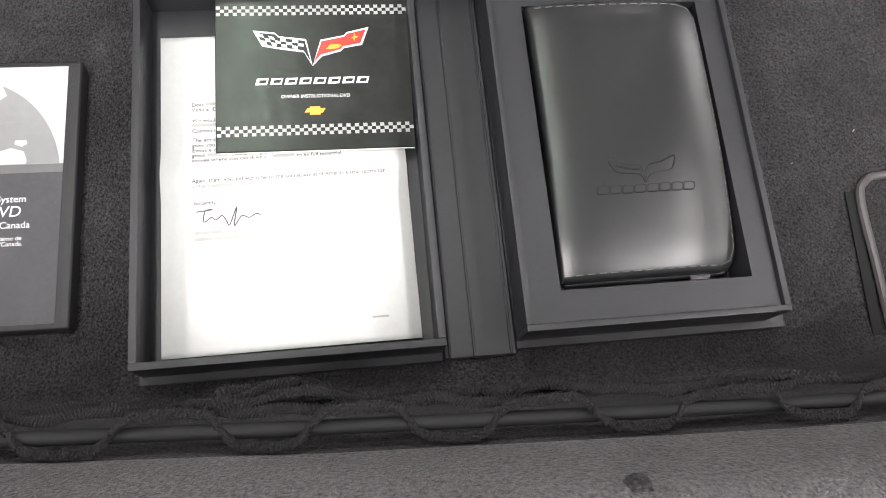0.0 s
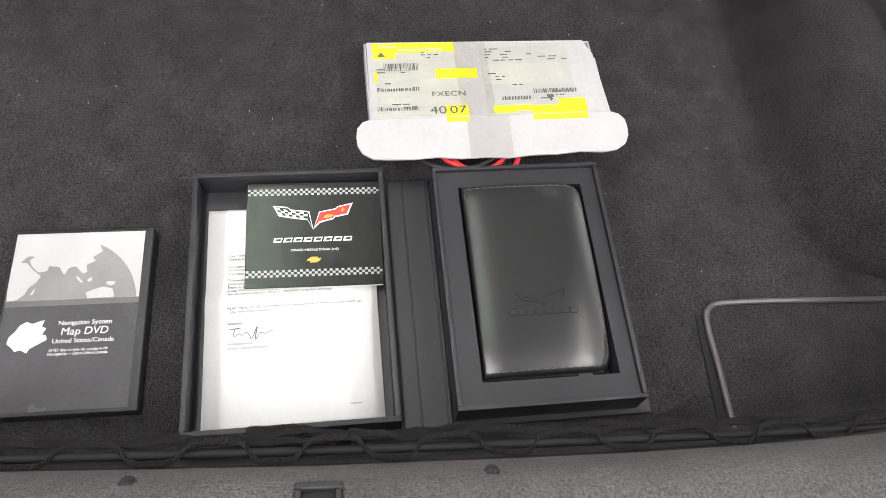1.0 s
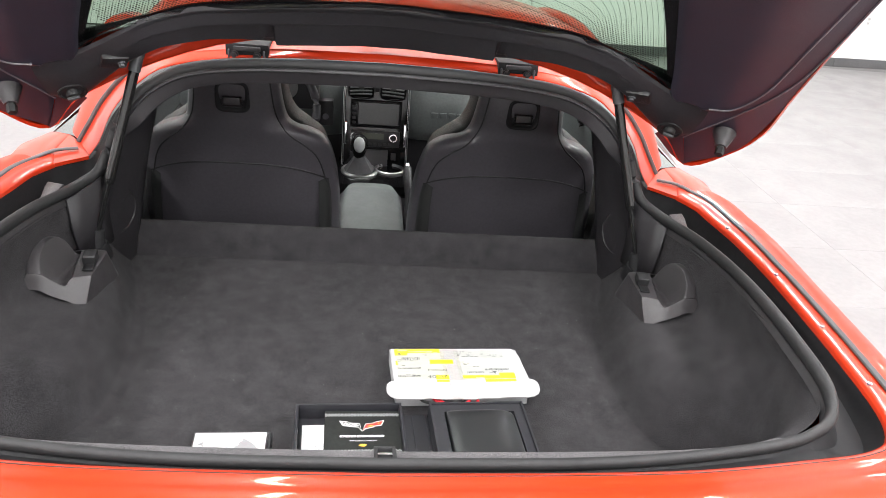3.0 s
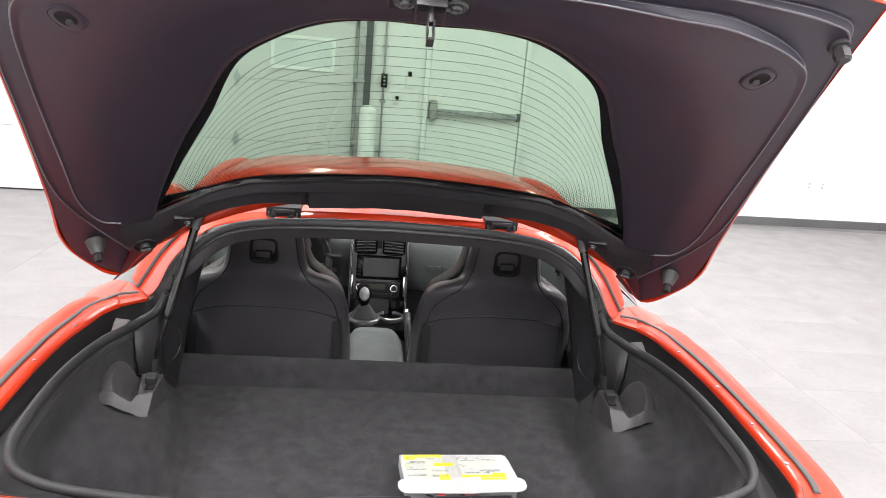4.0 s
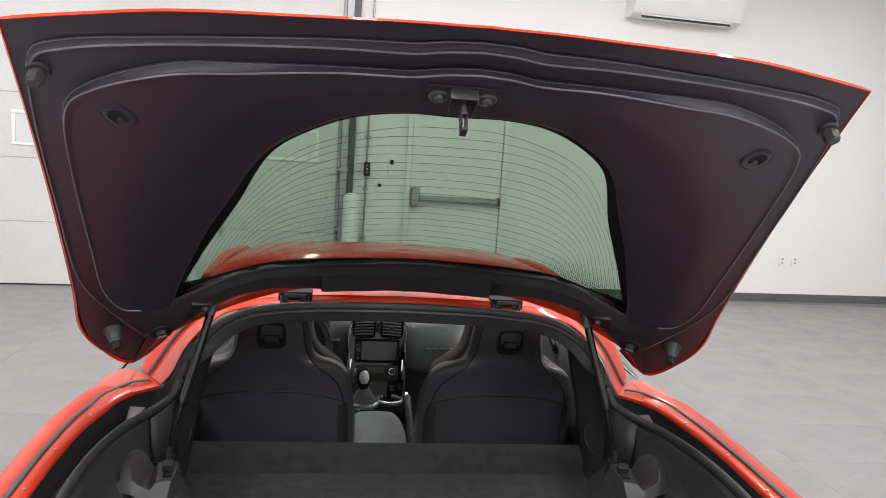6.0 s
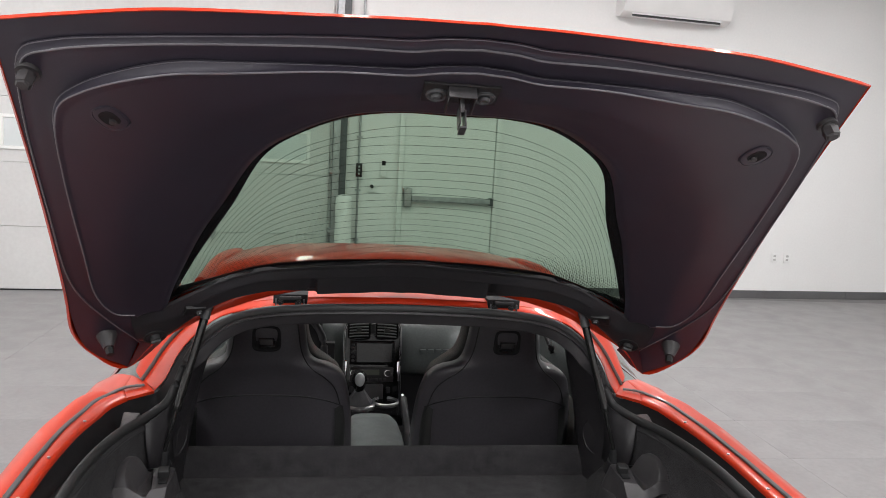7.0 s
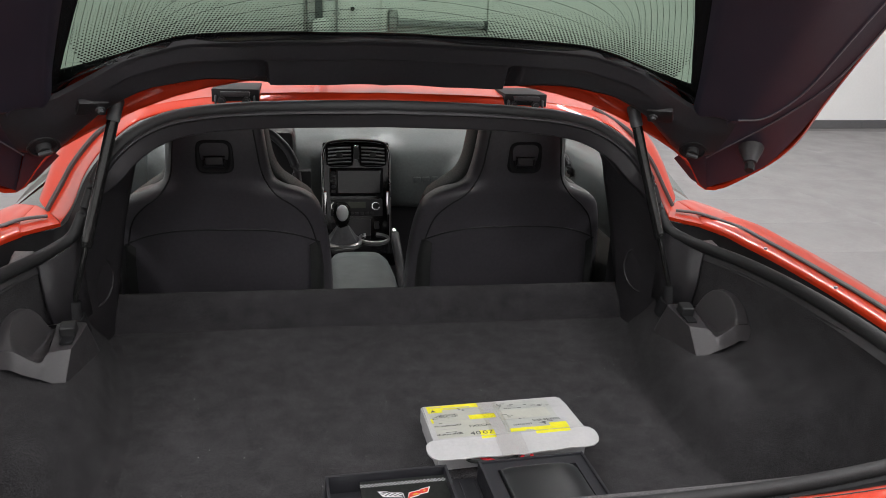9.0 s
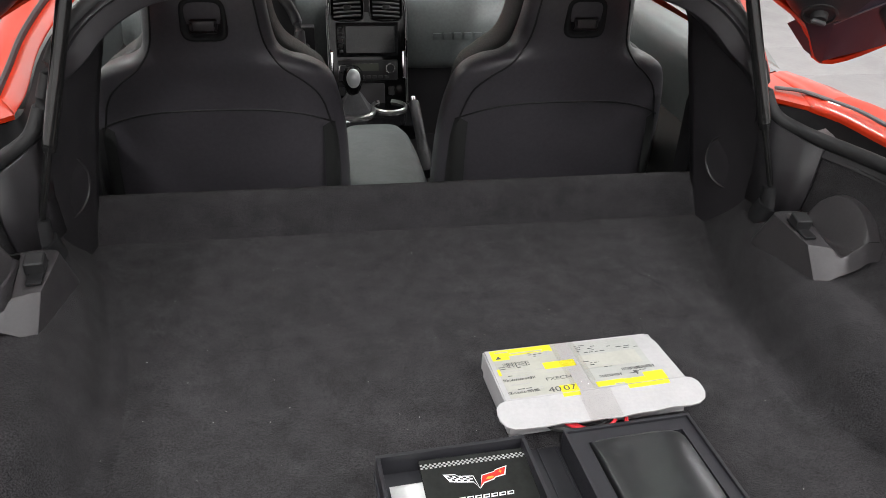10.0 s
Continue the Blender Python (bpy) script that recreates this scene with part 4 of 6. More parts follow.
        part("pin", add_cyl(cyl(m @ Vector((0, -.006, -.002)), m @ Vector((0, -.006, -.0075)), .0060, .0052, seg=14), m @ Vector((0, -.013, -.002)), m @ Vector((0, -.013, -.0048)), .0045, seg=10), GREY_TRIM, well)
        # bump stops at the rear corners: collar, notched ring and six-sided head
        m = hatch_frame(s * .683, 1.078, -.009)
        stop = part("bump_stop", add_cyl(cyl(m @ Vector((0, 0, .002)), m @ Vector((0, 0, -.010)), .0195, .0180, seg=22), m @ Vector((0, 0, -.010)), m @ Vector((0, 0, -.016)), .0120, .0120, seg=18), GREY_TRIM, hatch, "grey rubber bump stop")
        part("stop_head", add_cyl(cyl(m @ Vector((0, 0, -.016)), m @ Vector((0, 0, -.033)), .0150, .0140, seg=6), m @ Vector((0, 0, -.033)), m @ Vector((0, 0, -.036)), .0125, .0095, seg=6), GREY_TRIM, stop)
        m = hatch_frame(s * .757, .215, -.004)
        add = add_cyl(bmesh.new(), m @ Vector((0, 0, 0.0)), m @ Vector((0, 0, -.038)), .026, .0125, 24)
        stop = part("cone_stop", add, GREY_TRIM, hatch, "grey rubber cone stop")
        part("stop_head", add_cyl(cyl(m @ Vector((0, 0, -.038)), m @ Vector((0, 0, -.042)), .0085, .0085, 12), m @ Vector((0, 0, -.042)), m @ Vector((0, 0, -.058)), .0105, .0095, 6), RUBBER, stop)
        m = hatch_frame(s * .650, .168, -.020)
        rows = [[m @ Vector((r * math.cos(a), r * math.sin(a), z)) for a in np.linspace(0, math.tau, 26, endpoint=False)] for r, z in ((.031, .004), (.029, -.004), (.025, -.005), (.021, .002), (.014, .002), (.013, -.012), (.0115, -.014), (.0005, -.014))]
        sock = loft("round_socket", rows, RUBBER, hatch, "round black socket", ring=True, flip=True)
        part("socket_bar", box(-.012, .012, -.004, .004, -.020, -.013, .0015, 1, m), DARK_STEEL, sock)
        # return flange between the trim panel and the corner lobe
        rows = [[hatch_point(s * x, u, off) for x, u, off in q] for q in (((.672, .305, -.012), (.690, .15, -.012), (.738, .052, -.003)), ((.664, .25, -.010), (.672, .14, -.006), (.700, .055, .004)), ((.655, .20, .004), (.652, .12, .004), (.650, .080, .014)))]
        loft("corner_return", rows, HATCH_TRIM, hatch, "", flip=s > 0, smooth_angle=60)
        # strut mount with its bolt on the lower frame
        m = hatch_frame(s * .548, .236, -.018)
        mount = part("strut_mount", box(-.026, .026, -.020, .020, -.008, .004, .005, 2, m @ pose(0, 0, 0, 0, 0, s * -25)), TRIM, low_frame, "black strut mount plate")
        part("bolt", add_cyl(cyl(m @ Vector((s * .012, -.004, -.008)), m @ Vector((s * .012, -.004, -.011)), .0085, seg=16), m @ Vector((s * .012, -.004, -.011)), m @ Vector((s * .012, -.004, -.016)), .0055, seg=6), DARK_STEEL, mount)


# paler than HATCH_TRIM, so the edge highlight is in the colour
HATCH_GLINT = material("highlight_plastic", (0.14, 0.132, 0.146), 0.30, grain=0.1, grain_scale=300, stain=0.2, stain_scale=6)
LOW_TRIM = material("black_frame_plastic", (0.026, 0.025, 0.028), 0.45, grain=0.12, grain_scale=150, stain=0.12, stain_scale=5, bump=0.0002, bump_scale=1300, spec=0.45, rough_var=0.05)
LATCH_STEEL = material("oiled_latch_steel", (0.07, 0.067, 0.07), 0.3, metal=0.5, grain=0.12, grain_scale=150, stain=0.15, stain_scale=25)
INK_LINE = material("dark_wire", (0.02, 0.02, 0.018), 0.5)


def hatch_frame(x, u, off=0.0):
    """A frame on the hatch: local z outwards, local y to the rear edge."""
    p = Vector(hatch_point(x, u, off))
    du = (Vector(hatch_point(x, u + .01)) - Vector(hatch_point(x, u))).normalized()
    dx = (Vector(hatch_point(x + .01, u)) - Vector(hatch_point(x, u))).normalized()
    n = dx.cross(du).normalized()
    if n.z < 0:
        n = -n
    dx = du.cross(n)
    return Matrix.Translation(p) @ Matrix((dx, du, n)).transposed().to_4x4()


def window_grid(G):
    """The curved rear window: rows across between the two sides of its outline."""
    top = [p for p in G[:41]]
    bot = list(G[40:])[::-1]
    n = 24
    rows = []
    us = np.linspace(.215, 1.083, 40)
    xs_top = np.array([(p[1], p[0]) for p in top][::-1])
    for u in us:
        w = float(np.interp(u, xs_top[:, 0], xs_top[:, 1])) if u > .27 else .606
        row = []
        for f in np.linspace(-1, 1, n + 1):
            x = w * f
            ub = float(np.interp(abs(x), [p[0] for p in bot], [p[1] for p in bot]))
            row.append(hatch_point(x, max(u, ub), .012))
        rows.append(row)
    return loft("rear_window", rows, HATCH_GLASS)


def build_struts():
    for s in (1, -1):
        top, bot = Vector((s * .524, 1.026, 1.148)), Vector((s * .621, .932, .757))
        d = bot - top
        strut = part("gas_strut", cyl(top + d * .06, top + d * .655, .011, seg=14), GLOSS_BLACK, car, "black gas strut holding the hatch")
        part("sleeve", cyl(top + d * .645, top + d * .672, .0116, .0095, seg=14), GLOSS_BLACK, strut)
        part("rod", cyl(top + d * .66, top + d * .95, .0055, seg=10), GLOSS_BLACK, strut)
        part("ball_joint", add_cyl(add_cyl(bmesh.new(), top - d * .02, top + d * .07, .013, seg=10), top + Vector((-s * .012, 0, .006)), top + Vector((s * .025, .01, .01)), .009, seg=8), DARK_STEEL, strut)
        bm = add_cyl(bmesh.new(), top + d * .93, bot + Vector((0, 0, -.01)), .012, .02, seg=12)
        part("foot", add_cyl(bm, bot + Vector((0, 0, -.004)), bot + Vector((0, .01, -.04)), .024, .03, seg=14), GUTTER, strut)
        wire = curve_points([top + Vector((-s * .0, 0, .01)), top + Vector((-s * .03, -.03, .035)), top + Vector((s * .01, -.05, .05)), top + Vector((s * .06, -.06, .035))], 5)
        tube("strut_cable", wire, .0025, RUBBER, strut, seg=6)
    for s in (1, -1):
        h = part("hinge", box(s * .312 - .048, s * .312 + .048, 1.130, 1.245, 1.095, 1.171, .003), GUTTER, car, "black hatch hinge in a recess of the roof frame")
        part("hinge_ledge", box(s * .312 - .030, s * .312 + .030, 1.122, 1.134, 1.156, 1.166, .003), LOW_TRIM, h)
        for dx in (-.028, .022):
            part("bolt", add_cyl(cyl((s * .312 + dx, 1.132, 1.146), (s * .312 + dx, 1.126, 1.146), .009, seg=14), (s * .312 + dx, 1.126, 1.146), (s * .312 + dx, 1.120, 1.146), .006, seg=6), LOW_TRIM, h)
        for dx in (-.042, .036):
            part("clip", box(s * .312 + dx, s * .312 + dx + .004, 1.122, 1.132, 1.134, 1.158, .001, 1), DARK_STEEL, h)


# ---- seats, console, dash ----
BOLSTER = material("charcoal_leather", (0.020, 0.021, 0.0205), 0.5, grain=0.1, grain_scale=120, stain=0.1, stain_scale=8, bump=0.0005, bump_scale=800)


def build_seat(cx):
    seat = new("seat")
    seat.parent = car
    tagged(seat, "black leather bucket seat seen from behind")
    secs = [(1.105, .066, .05, 1.415), (1.10, .098, .075, 1.40), (1.075, .112, .095, 1.393), (1.0, .121, .11, 1.395), (.95, .127, .12, 1.402), (.915, .133, .13, 1.41), (.895, .142, .133, 1.414), (.880, .162, .135, 1.418), (.866, .196, .14, 1.423),
            (.848, .228, .15, 1.43), (.825, .250, .155, 1.438), (.79, .264, .16, 1.447), (.72, .279, .17, 1.462), (.60, .290, .18, 1.482), (.45, .290, .18, 1.505), (.36, .26, .17, 1.52)]
    rows = []
    for z, w, t, y in secs:
        line = []
        for a in np.linspace(0, math.tau, 48, endpoint=False):
            c, s = math.cos(a), math.sin(a)
            xx = w * math.copysign(abs(c) ** .62, c)
            yy = t * (.5 + .5 * math.copysign(abs(s) ** .55, s))
            back = .03 * (abs(xx) / w) ** 4 * (w / .25)
            line.append((cx + xx, y + yy * .9 + back * (1 - .5 * (1 + s)), z))
        rows.append(line)
    cols = [curve_points([r[i] for r in rows], 3) for i in range(48)]
    rows = [[c[k] for c in cols] for k in range(len(cols[0]))]
    loft("backrest", rows, LEATHER, seat, ring=True, caps=True, flip=True, smooth_angle=60)
    # belt guide: a soft-edged pocket in the back of the head restraint with a framed flap low in it
    def pocket(w, h, y, dz=0.0):
        return [(cx + w * math.copysign(abs(math.cos(a)) ** .45, math.cos(a)), y, .972 + dz + h * math.copysign(abs(math.sin(a)) ** .45, math.sin(a))) for a in np.linspace(0, math.tau, 40, endpoint=False)]

    # only a shallow dish: the shade of a deep recess is in its black colour
    b = loft("belt_guide", [pocket(.047, .045, 1.4035), pocket(.044, .042, 1.3945), pocket(.041, .039, 1.3925), pocket(.037, .035, 1.3935), pocket(.034, .032, 1.3985), pocket(.032, .030, 1.4000), pocket(.001, .001, 1.4000)], GUTTER, seat, "shallow pocket in the head restraint, its deep shade given by matt black", ring=True, flip=True, smooth_angle=60)
    part("guide_frame", ring_frame(cx - .027, cx + .027, .945, .974, .006, 1.390, 1.399), TRIM, b)
    part("guide_flap", box(cx - .0205, cx + .0205, 1.391, 1.398, .9515, .972, .003), GREY_TRIM, b)

    def on_back(x, z):
        zz = [q[0] for q in secs][::-1]
        w = float(np.interp(z, zz, [q[1] for q in secs][::-1]))
        y = float(np.interp(z, zz, [q[3] for q in secs][::-1]))
        f = min(abs(x) / w, .999)
        c = f ** (1 / .62)
        s_ = -math.sqrt(max(1 - c * c, 0))
        t = float(np.interp(z, zz, [q[2] for q in secs][::-1]))
        yy = t * (.5 - .5 * abs(s_) ** .55)
        back = .03 * f ** 4 * (w / .25)
        return (cx + x, y + yy * .9 + back * (1 - .5 * (1 + s_)) - .0005, z)

    tube("seam", [on_back(x, .765 - .055 * (abs(x) / .255) ** 3.2) for x in np.linspace(-.255, .255, 41)], .0022, RUBBER, seat, seg=6)
    for s in (1, -1):
        tube("seam", [on_back(s * x, z) for x, z in curve_points([(.090, 1.07), (.100, 1.0), (.108, .94), (.120, .90), (.148, .86), (.19, .825), (.226, .78), (.250, .70)], 4)], .0024, RUBBER, seat, seg=6)
    part("cushion", box(cx - .235, cx + .235, 1.52, 2.0, .26, .42, .05, 4), LEATHER, seat)
    # light inner bolsters seen past the head restraint
    for s in (1, -1):
        secs_b = [[(cx + s * (w + d), y, z) for d, y in ((-.035, 1.49), (-.006, 1.505), (.004, 1.545), (.002, 1.60), (-.012, 1.63), (-.05, 1.64))] for z, w in ((1.06, .108), (1.0, .120), (.94, .131), (.895, .154), (.86, .200), (.82, .240), (.70, .262), (.5, .265))]
        cols = [curve_points([q[k] for q in secs_b], 4) for k in range(6)]
        rows = [curve_points([c[k] for c in cols], 3) for k in range(len(cols[0]))]
        loft("side_bolster", rows, BOLSTER, seat, caps=True, smooth_angle=70)


def build_cabin():
    part("cabin_floor", box(-.80, .80, 1.30, 2.9, .22, .27), CARPET, car, "black cabin carpet")
    part("bulkhead", box(-.80, .80, .22, .26, .15, .60), TRIM, car, "black plastic behind the rear bumper")
    # tunnel and armrest
    part("tunnel", box(-.125, .11, 1.34, 2.35, .25, .455, .03, 3), LEATHER, car, "black leather-covered centre tunnel")
    rows = []
    for y, w, z in ((1.50, .080, .485), (1.515, .095, .50), (1.60, .105, .512), (1.80, .105, .513), (1.95, .098, .508), (2.02, .085, .50), (2.03, .07, .48)):
        rows.append([(-.008 + w * 1.06 * math.copysign(abs(math.cos(a)) ** .5, math.cos(a)), y, z - .055 + .055 * math.copysign(abs(math.sin(a)) ** .45, math.sin(a))) for a in np.linspace(0, math.tau, 32, endpoint=False)])
    loft("armrest", rows, GREY_LEATHER, car, "grey-green leather armrest lid", ring=True, caps=True, flip=True, smooth_angle=60)
    # gear plate with shifter, cup holder, hand brake
    gp = part("gear_plate", box(-.140, .132, 2.03, 2.33, .44, .487, .012, 3), STACK_BLACK, car, "gloss black console plate")
    rows = [[(-.054 + r * math.cos(a), 2.17 + r * math.sin(a) * 1.1, .487 + h) for a in np.linspace(0, math.tau, 28, endpoint=False)] for r, h in ((.072, 0), (.072, .006), (.067, .011), (.060, .010), (.058, .002))]
    loft("shifter_ring", rows, STEEL, gp, "chrome ring round the gear lever", ring=True)
    rows = [[(-.054 + r * math.cos(a) * (1 + .09 * math.sin(7 * a)), 2.175 - h * .5 + dy + r * math.sin(a), .487 + h) for a in np.linspace(0, math.tau, 30, endpoint=False)] for r, h, dy in ((.058, .000, 0), (.056, .010, 0), (.048, .024, 0), (.038, .042, .0), (.028, .060, .0), (.019, .076, .0))]
    sh = loft("gear_gaiter", rows, GAITER, car, "pleated black leather gear gaiter", ring=True)
    rows = [[(-.057 + r * math.cos(a), 2.135 + dy + r * 1.05 * math.sin(a), .469 + h) for a in np.linspace(0, math.tau, 24, endpoint=False)] for r, h, dy in ((.012, .08, 0), (.016, .09, 0), (.026, .11, 0), (.032, .14, -.003), (.029, .165, -.006), (.018, .178, -.008), (.002, .182, -.008))]
    kn = loft("gear_knob", rows, GLOSS_BLACK, sh, "black leather gear knob", ring=True)
    rows = [[(-.057 + .0215 * math.sin(v) * math.cos(a), 2.101 - .004 * math.cos(v) + .012 * math.sin(v) * math.sin(a), .619 + .029 * -math.cos(v)) for a in np.linspace(0, math.tau, 20, endpoint=False)] for v in np.linspace(.05, 3.09, 12)]
    loft("knob_cap", rows, SILVER, kn, "silver shield on the gear knob", ring=True, caps=True)
    for s in (1, -1):
        tube("plate_trim", curve_points([(-.004 + s * .134, 2.045, .489), (-.004 + s * .137, 2.15, .490), (-.004 + s * .134, 2.255, .490), (-.004 + s * .12, 2.27, .491)], 4), .0028, CHROME, gp, "chrome edge of the console plate", seg=8)
    tube("plate_trim", [(x, 2.262, .492) for x in np.linspace(-.12, .112, 9)], .003, CHROME, gp, "chrome edge of the console plate", seg=8)
    rows = [[(.064 + r * math.cos(a), 2.20 + r * math.sin(a), .487 + h) for a in np.linspace(0, math.tau, 28, endpoint=False)] for r, h in ((.060, 0), (.060, .007), (.053, .010), (.049, -.002), (.047, -.028), (.001, -.028))]
    loft("cup_holder", rows, STEEL, gp, "bright-rimmed cup holder", ring=True)
    hb = tube("hand_brake", curve_points([(.140, 1.86, .400), (.136, 1.94, .462), (.130, 2.01, .516), (.127, 2.065, .549)], 4), [.030, .028, .025, .021] + [.0165] * 9, TRIM, car, "black leather hand brake lever with a chrome button", seg=12)
    part("button", cyl((.127, 2.065, .549), (.126, 2.083, .558), .010), CHROME, hb)
    # centre stack
    face = Matrix.Translation((.003, 2.28, .637)) @ pose(0, 0, 0, -13) @ Matrix.Scale(1.057, 4)
    outline = curve_points([(-.122, -.19), (-.122, 0), (-.122, .13), (-.112, .175), (-.085, .193), (0, .199), (.085, .193), (.112, .175), (.122, .13), (.122, 0), (.122, -.19)], 4)
    rows = [[face @ Vector((x * k, d, z * k)) for x, z in outline] for k, d in ((1.0, .14), (1.0, .0), (.985, -.008), (.955, -.008), (.94, .004))]
    cs = loft("centre_console", rows, STACK_BLACK, car, "gloss black centre stack with screen, radio and vents")
    part("stack_face", box(-.118, .118, .003, .03, -.19, .186, .004, 1, face), STACK_BLACK, cs)
    part("screen_bezel", box(-.095, .095, -.004, .02, -.004, .098, .005, 2, face), SCREEN, cs)
    part("screen", box(-.068, .086, -.006, 0, .006, .089, .002, 1, face), SCREEN_GLASS, cs, "dark display")
    for k in range(5):
        part("screen_button", box(-.089, -.075, -.007, 0, .008 + k * .0165, .018 + k * .0165, .002, 1, face), GREY_TRIM, cs)
    part("radio", box(-.092, .092, -.003, .02, -.075, -.014, .004, 2, face), TRIM, cs)
    part("radio_display", box(-.05, .032, -.005, 0, -.046, -.024, 0, 1, face), DISPLAY, cs, "olive radio display")
    for x in (-.077, .067):
        kn = part("knob", cyl(face @ Vector((x, -.002, -.038)), face @ Vector((x, -.018, -.038)), .0155, seg=18), CHROME, cs)
        part("knob_cap", cyl(face @ Vector((x, -.0175, -.038)), face @ Vector((x, -.021, -.038)), .0125, seg=18), TRIM, kn)
    for k in range(7):
        part("radio_button", box(-.062 + k * .0185, -.049 + k * .0185, -.007, 0, -.069, -.060, .001, 1, face), GREY_TRIM, cs)
    part("lower_panel", box(-.072, .050, -.003, .02, -.155, -.085, .006, 2, face), GREY_TRIM, cs)
    for x in (-.092, .062):
        part("side_button", box(x, x + .018, -.005, .01, -.122, -.096, .003, 2, face), TRIM, cs)
    for s in (1, -1):
        x0, x1 = (.012, .106) if s > 0 else (-.106, -.012)
        v = part("air_vent", ring_frame_m(x0, x1, .106, .178, .005, -.008, .008, face), STACK_BLACK, cs, "air vent with curved slats")
        part("vent_well", box(x0 + .004, x1 - .004, .0005, .0028, .110, .174, 0, 1, face), GUTTER, v)
        for k in range(5):
            z = .117 + k * .0125
            rows = []
            for dz, dy in ((-.0028, 0), (-.0028, -.010), (0, -.0125), (.0028, -.010), (.0028, 0)):
                rows.append([face @ Vector((x, dy, z + dz + .006 * (1 - ((abs(x) - .012) / .094) ** 2) - .004)) for x in np.linspace(x0 + .006, x1 - .006, 9)])
            loft("slat", rows, VENT_GREY, v, flip=True)
        part("vent_tab", box((x0 + x1) / 2 - .011, (x0 + x1) / 2 + .011, -.017, -.004, .136, .149, .003, 2, face), GREY_TRIM, v)
    # steel lines along the outline stand in for gloss highlights on the black edges
    for k, dd, mat, r in ((1.0, -.004, STEEL, .0013), (.955, -.0085, STEEL, .0010)):
        tube("stack_glint", [face @ Vector((x * k, dd, z * k)) for x, z in outline], r, mat, cs, "thin steel line added as the gloss highlight of the stack edge", seg=6)
    for x0, x1 in ((-.106, -.012), (.012, .106)):
        bezel = [((x0 + x1) / 2 + .050 * math.copysign(abs(math.cos(a)) ** .5, math.cos(a)), .142 + .040 * math.copysign(abs(math.sin(a)) ** .5, math.sin(a))) for a in np.linspace(0, math.tau, 32, endpoint=False)]
        loft("vent_bezel", tube_rows([face @ Vector((x, -.009, z)) for x, z in bezel], .0022, 6, True), STACK_BLACK, cs, "gloss black ring round an air vent", ring=True)
    part("hazard_button", box(-.010, .010, -.011, .004, .128, .166, .003, 2, face), TRIM, cs)
    part("hazard_cap", box(-.009, .009, -.013, 0, .168, .178, .002, 1, face), CHROME, cs)
    for s in (1, -1):
        part("bright_insert", box(s * .112 - .006, s * .112 + .006, -.010, 0, -.07, .015, .004, 2, face), CHROME, cs)
    # dash on both sides
    prof = curve_points([(2.75, .855), (2.62, .862), (2.50, .855), (2.39, .815), (2.338, .75), (2.325, .67), (2.34, .60), (2.40, .56), (2.6, .55)], 4)
    rows = [[(x, p[0] + .10 * abs(x) ** 2 + .05 * math.exp(-(x / .14) ** 4) - .02, p[1] + (.02 * math.exp(-((x + .40) / .16) ** 2) * 2 if p[1] > .72 else 0)) for p in prof] for x in np.linspace(-.82, .82, 60)]
    dash = loft("dashboard", rows, DASH, car, "charcoal padded dashboard")
    for x in (.222, .257, .292, .327, .362, .397, .432, .467):
        part("embossed_bar", box(x, x + .027, 2.2995 + .10 * x * x, 2.325 + .10 * x * x, .678, .700, .004, 2), DASH, dash)
    part("knee_panel", box(-.80, .80, 2.42, 2.56, .28, .58, .03), TRIM, car, "black lower dash")
    # steering wheel
    m = pose(-.392, 2.0, .765, 68, 0, 0)
    wheel = loft("steering_wheel", tube_rows([m @ Vector((.182 * math.cos(a), .182 * math.sin(a), 0)) for a in np.linspace(0, math.tau, 48, endpoint=False)], .0145, 10, True), LEATHER, car, "black leather steering wheel", ring=True)
    part("hub", box(-.075, .075, -.055, .055, -.045, -.005, .03, 4, m), LEATHER, wheel)
    for a in (-20, 200, 270):
        part("spoke", box(.03, .175, -.016, .016, -.02, -.006, .006, 2, m @ pose(0, 0, 0, 0, 0, a)), STEEL if a != 270 else LEATHER, wheel)
    tube("column", [m @ Vector((0, 0, -.02)), m @ Vector((0, 0, -.36))], .038, TRIM, wheel, seg=14)
    ig = part("gauge_hood", box(-.55, -.22, 2.22, 2.40, .70, .89, .05, 4), TRIM, car, "black instrument hood")
    for x in (-.45, -.34):
        part("dial", cyl((x, 2.225, .79), (x, 2.214, .79), .045, seg=24), STEEL, ig)
    sw = part("ignition_panel", box(-.222, -.165, 2.28, 2.36, .63, .73, .008), TRIM, car, "black switch panel with a chrome switch")
    part("switch", cyl((-.193, 2.28, .67), (-.193, 2.268, .67), .012), CHROME, sw)
    for s in (1, -1):
        rows = [[(s * x, y, z) for x, z in ((.835, .87), (.78, .855), (.76, .80), (.765, .66), (.70, .60), (.70, .54), (.77, .50), (.77, .25))] for y in (1.33, 1.6, 2.0, 2.4, 2.65)]
        dp = loft("door_panel", [r[3:] for r in rows], BOLSTER, car, "charcoal leather door panel", flip=s < 0, smooth_angle=60)
        loft("upper_pad", [curve_points(r[:4], 4) for r in rows], DASH, dp, "grey-green padded upper part", flip=s < 0, smooth_angle=60)
        part("pull_handle", tube_bm(curve_points([(s * .755, 2.02, .77), (s * .735, 2.05, .83), (s * .735, 2.18, .85), (s * .755, 2.24, .80)], 5), .012), TRIM, dp)
        part("rear_bulk_trim", box(min(s * .622, s * .80), max(s * .622, s * .80), 1.25, 1.32, .25, .83, .02), GUTTER, car, "black trim behind the door")


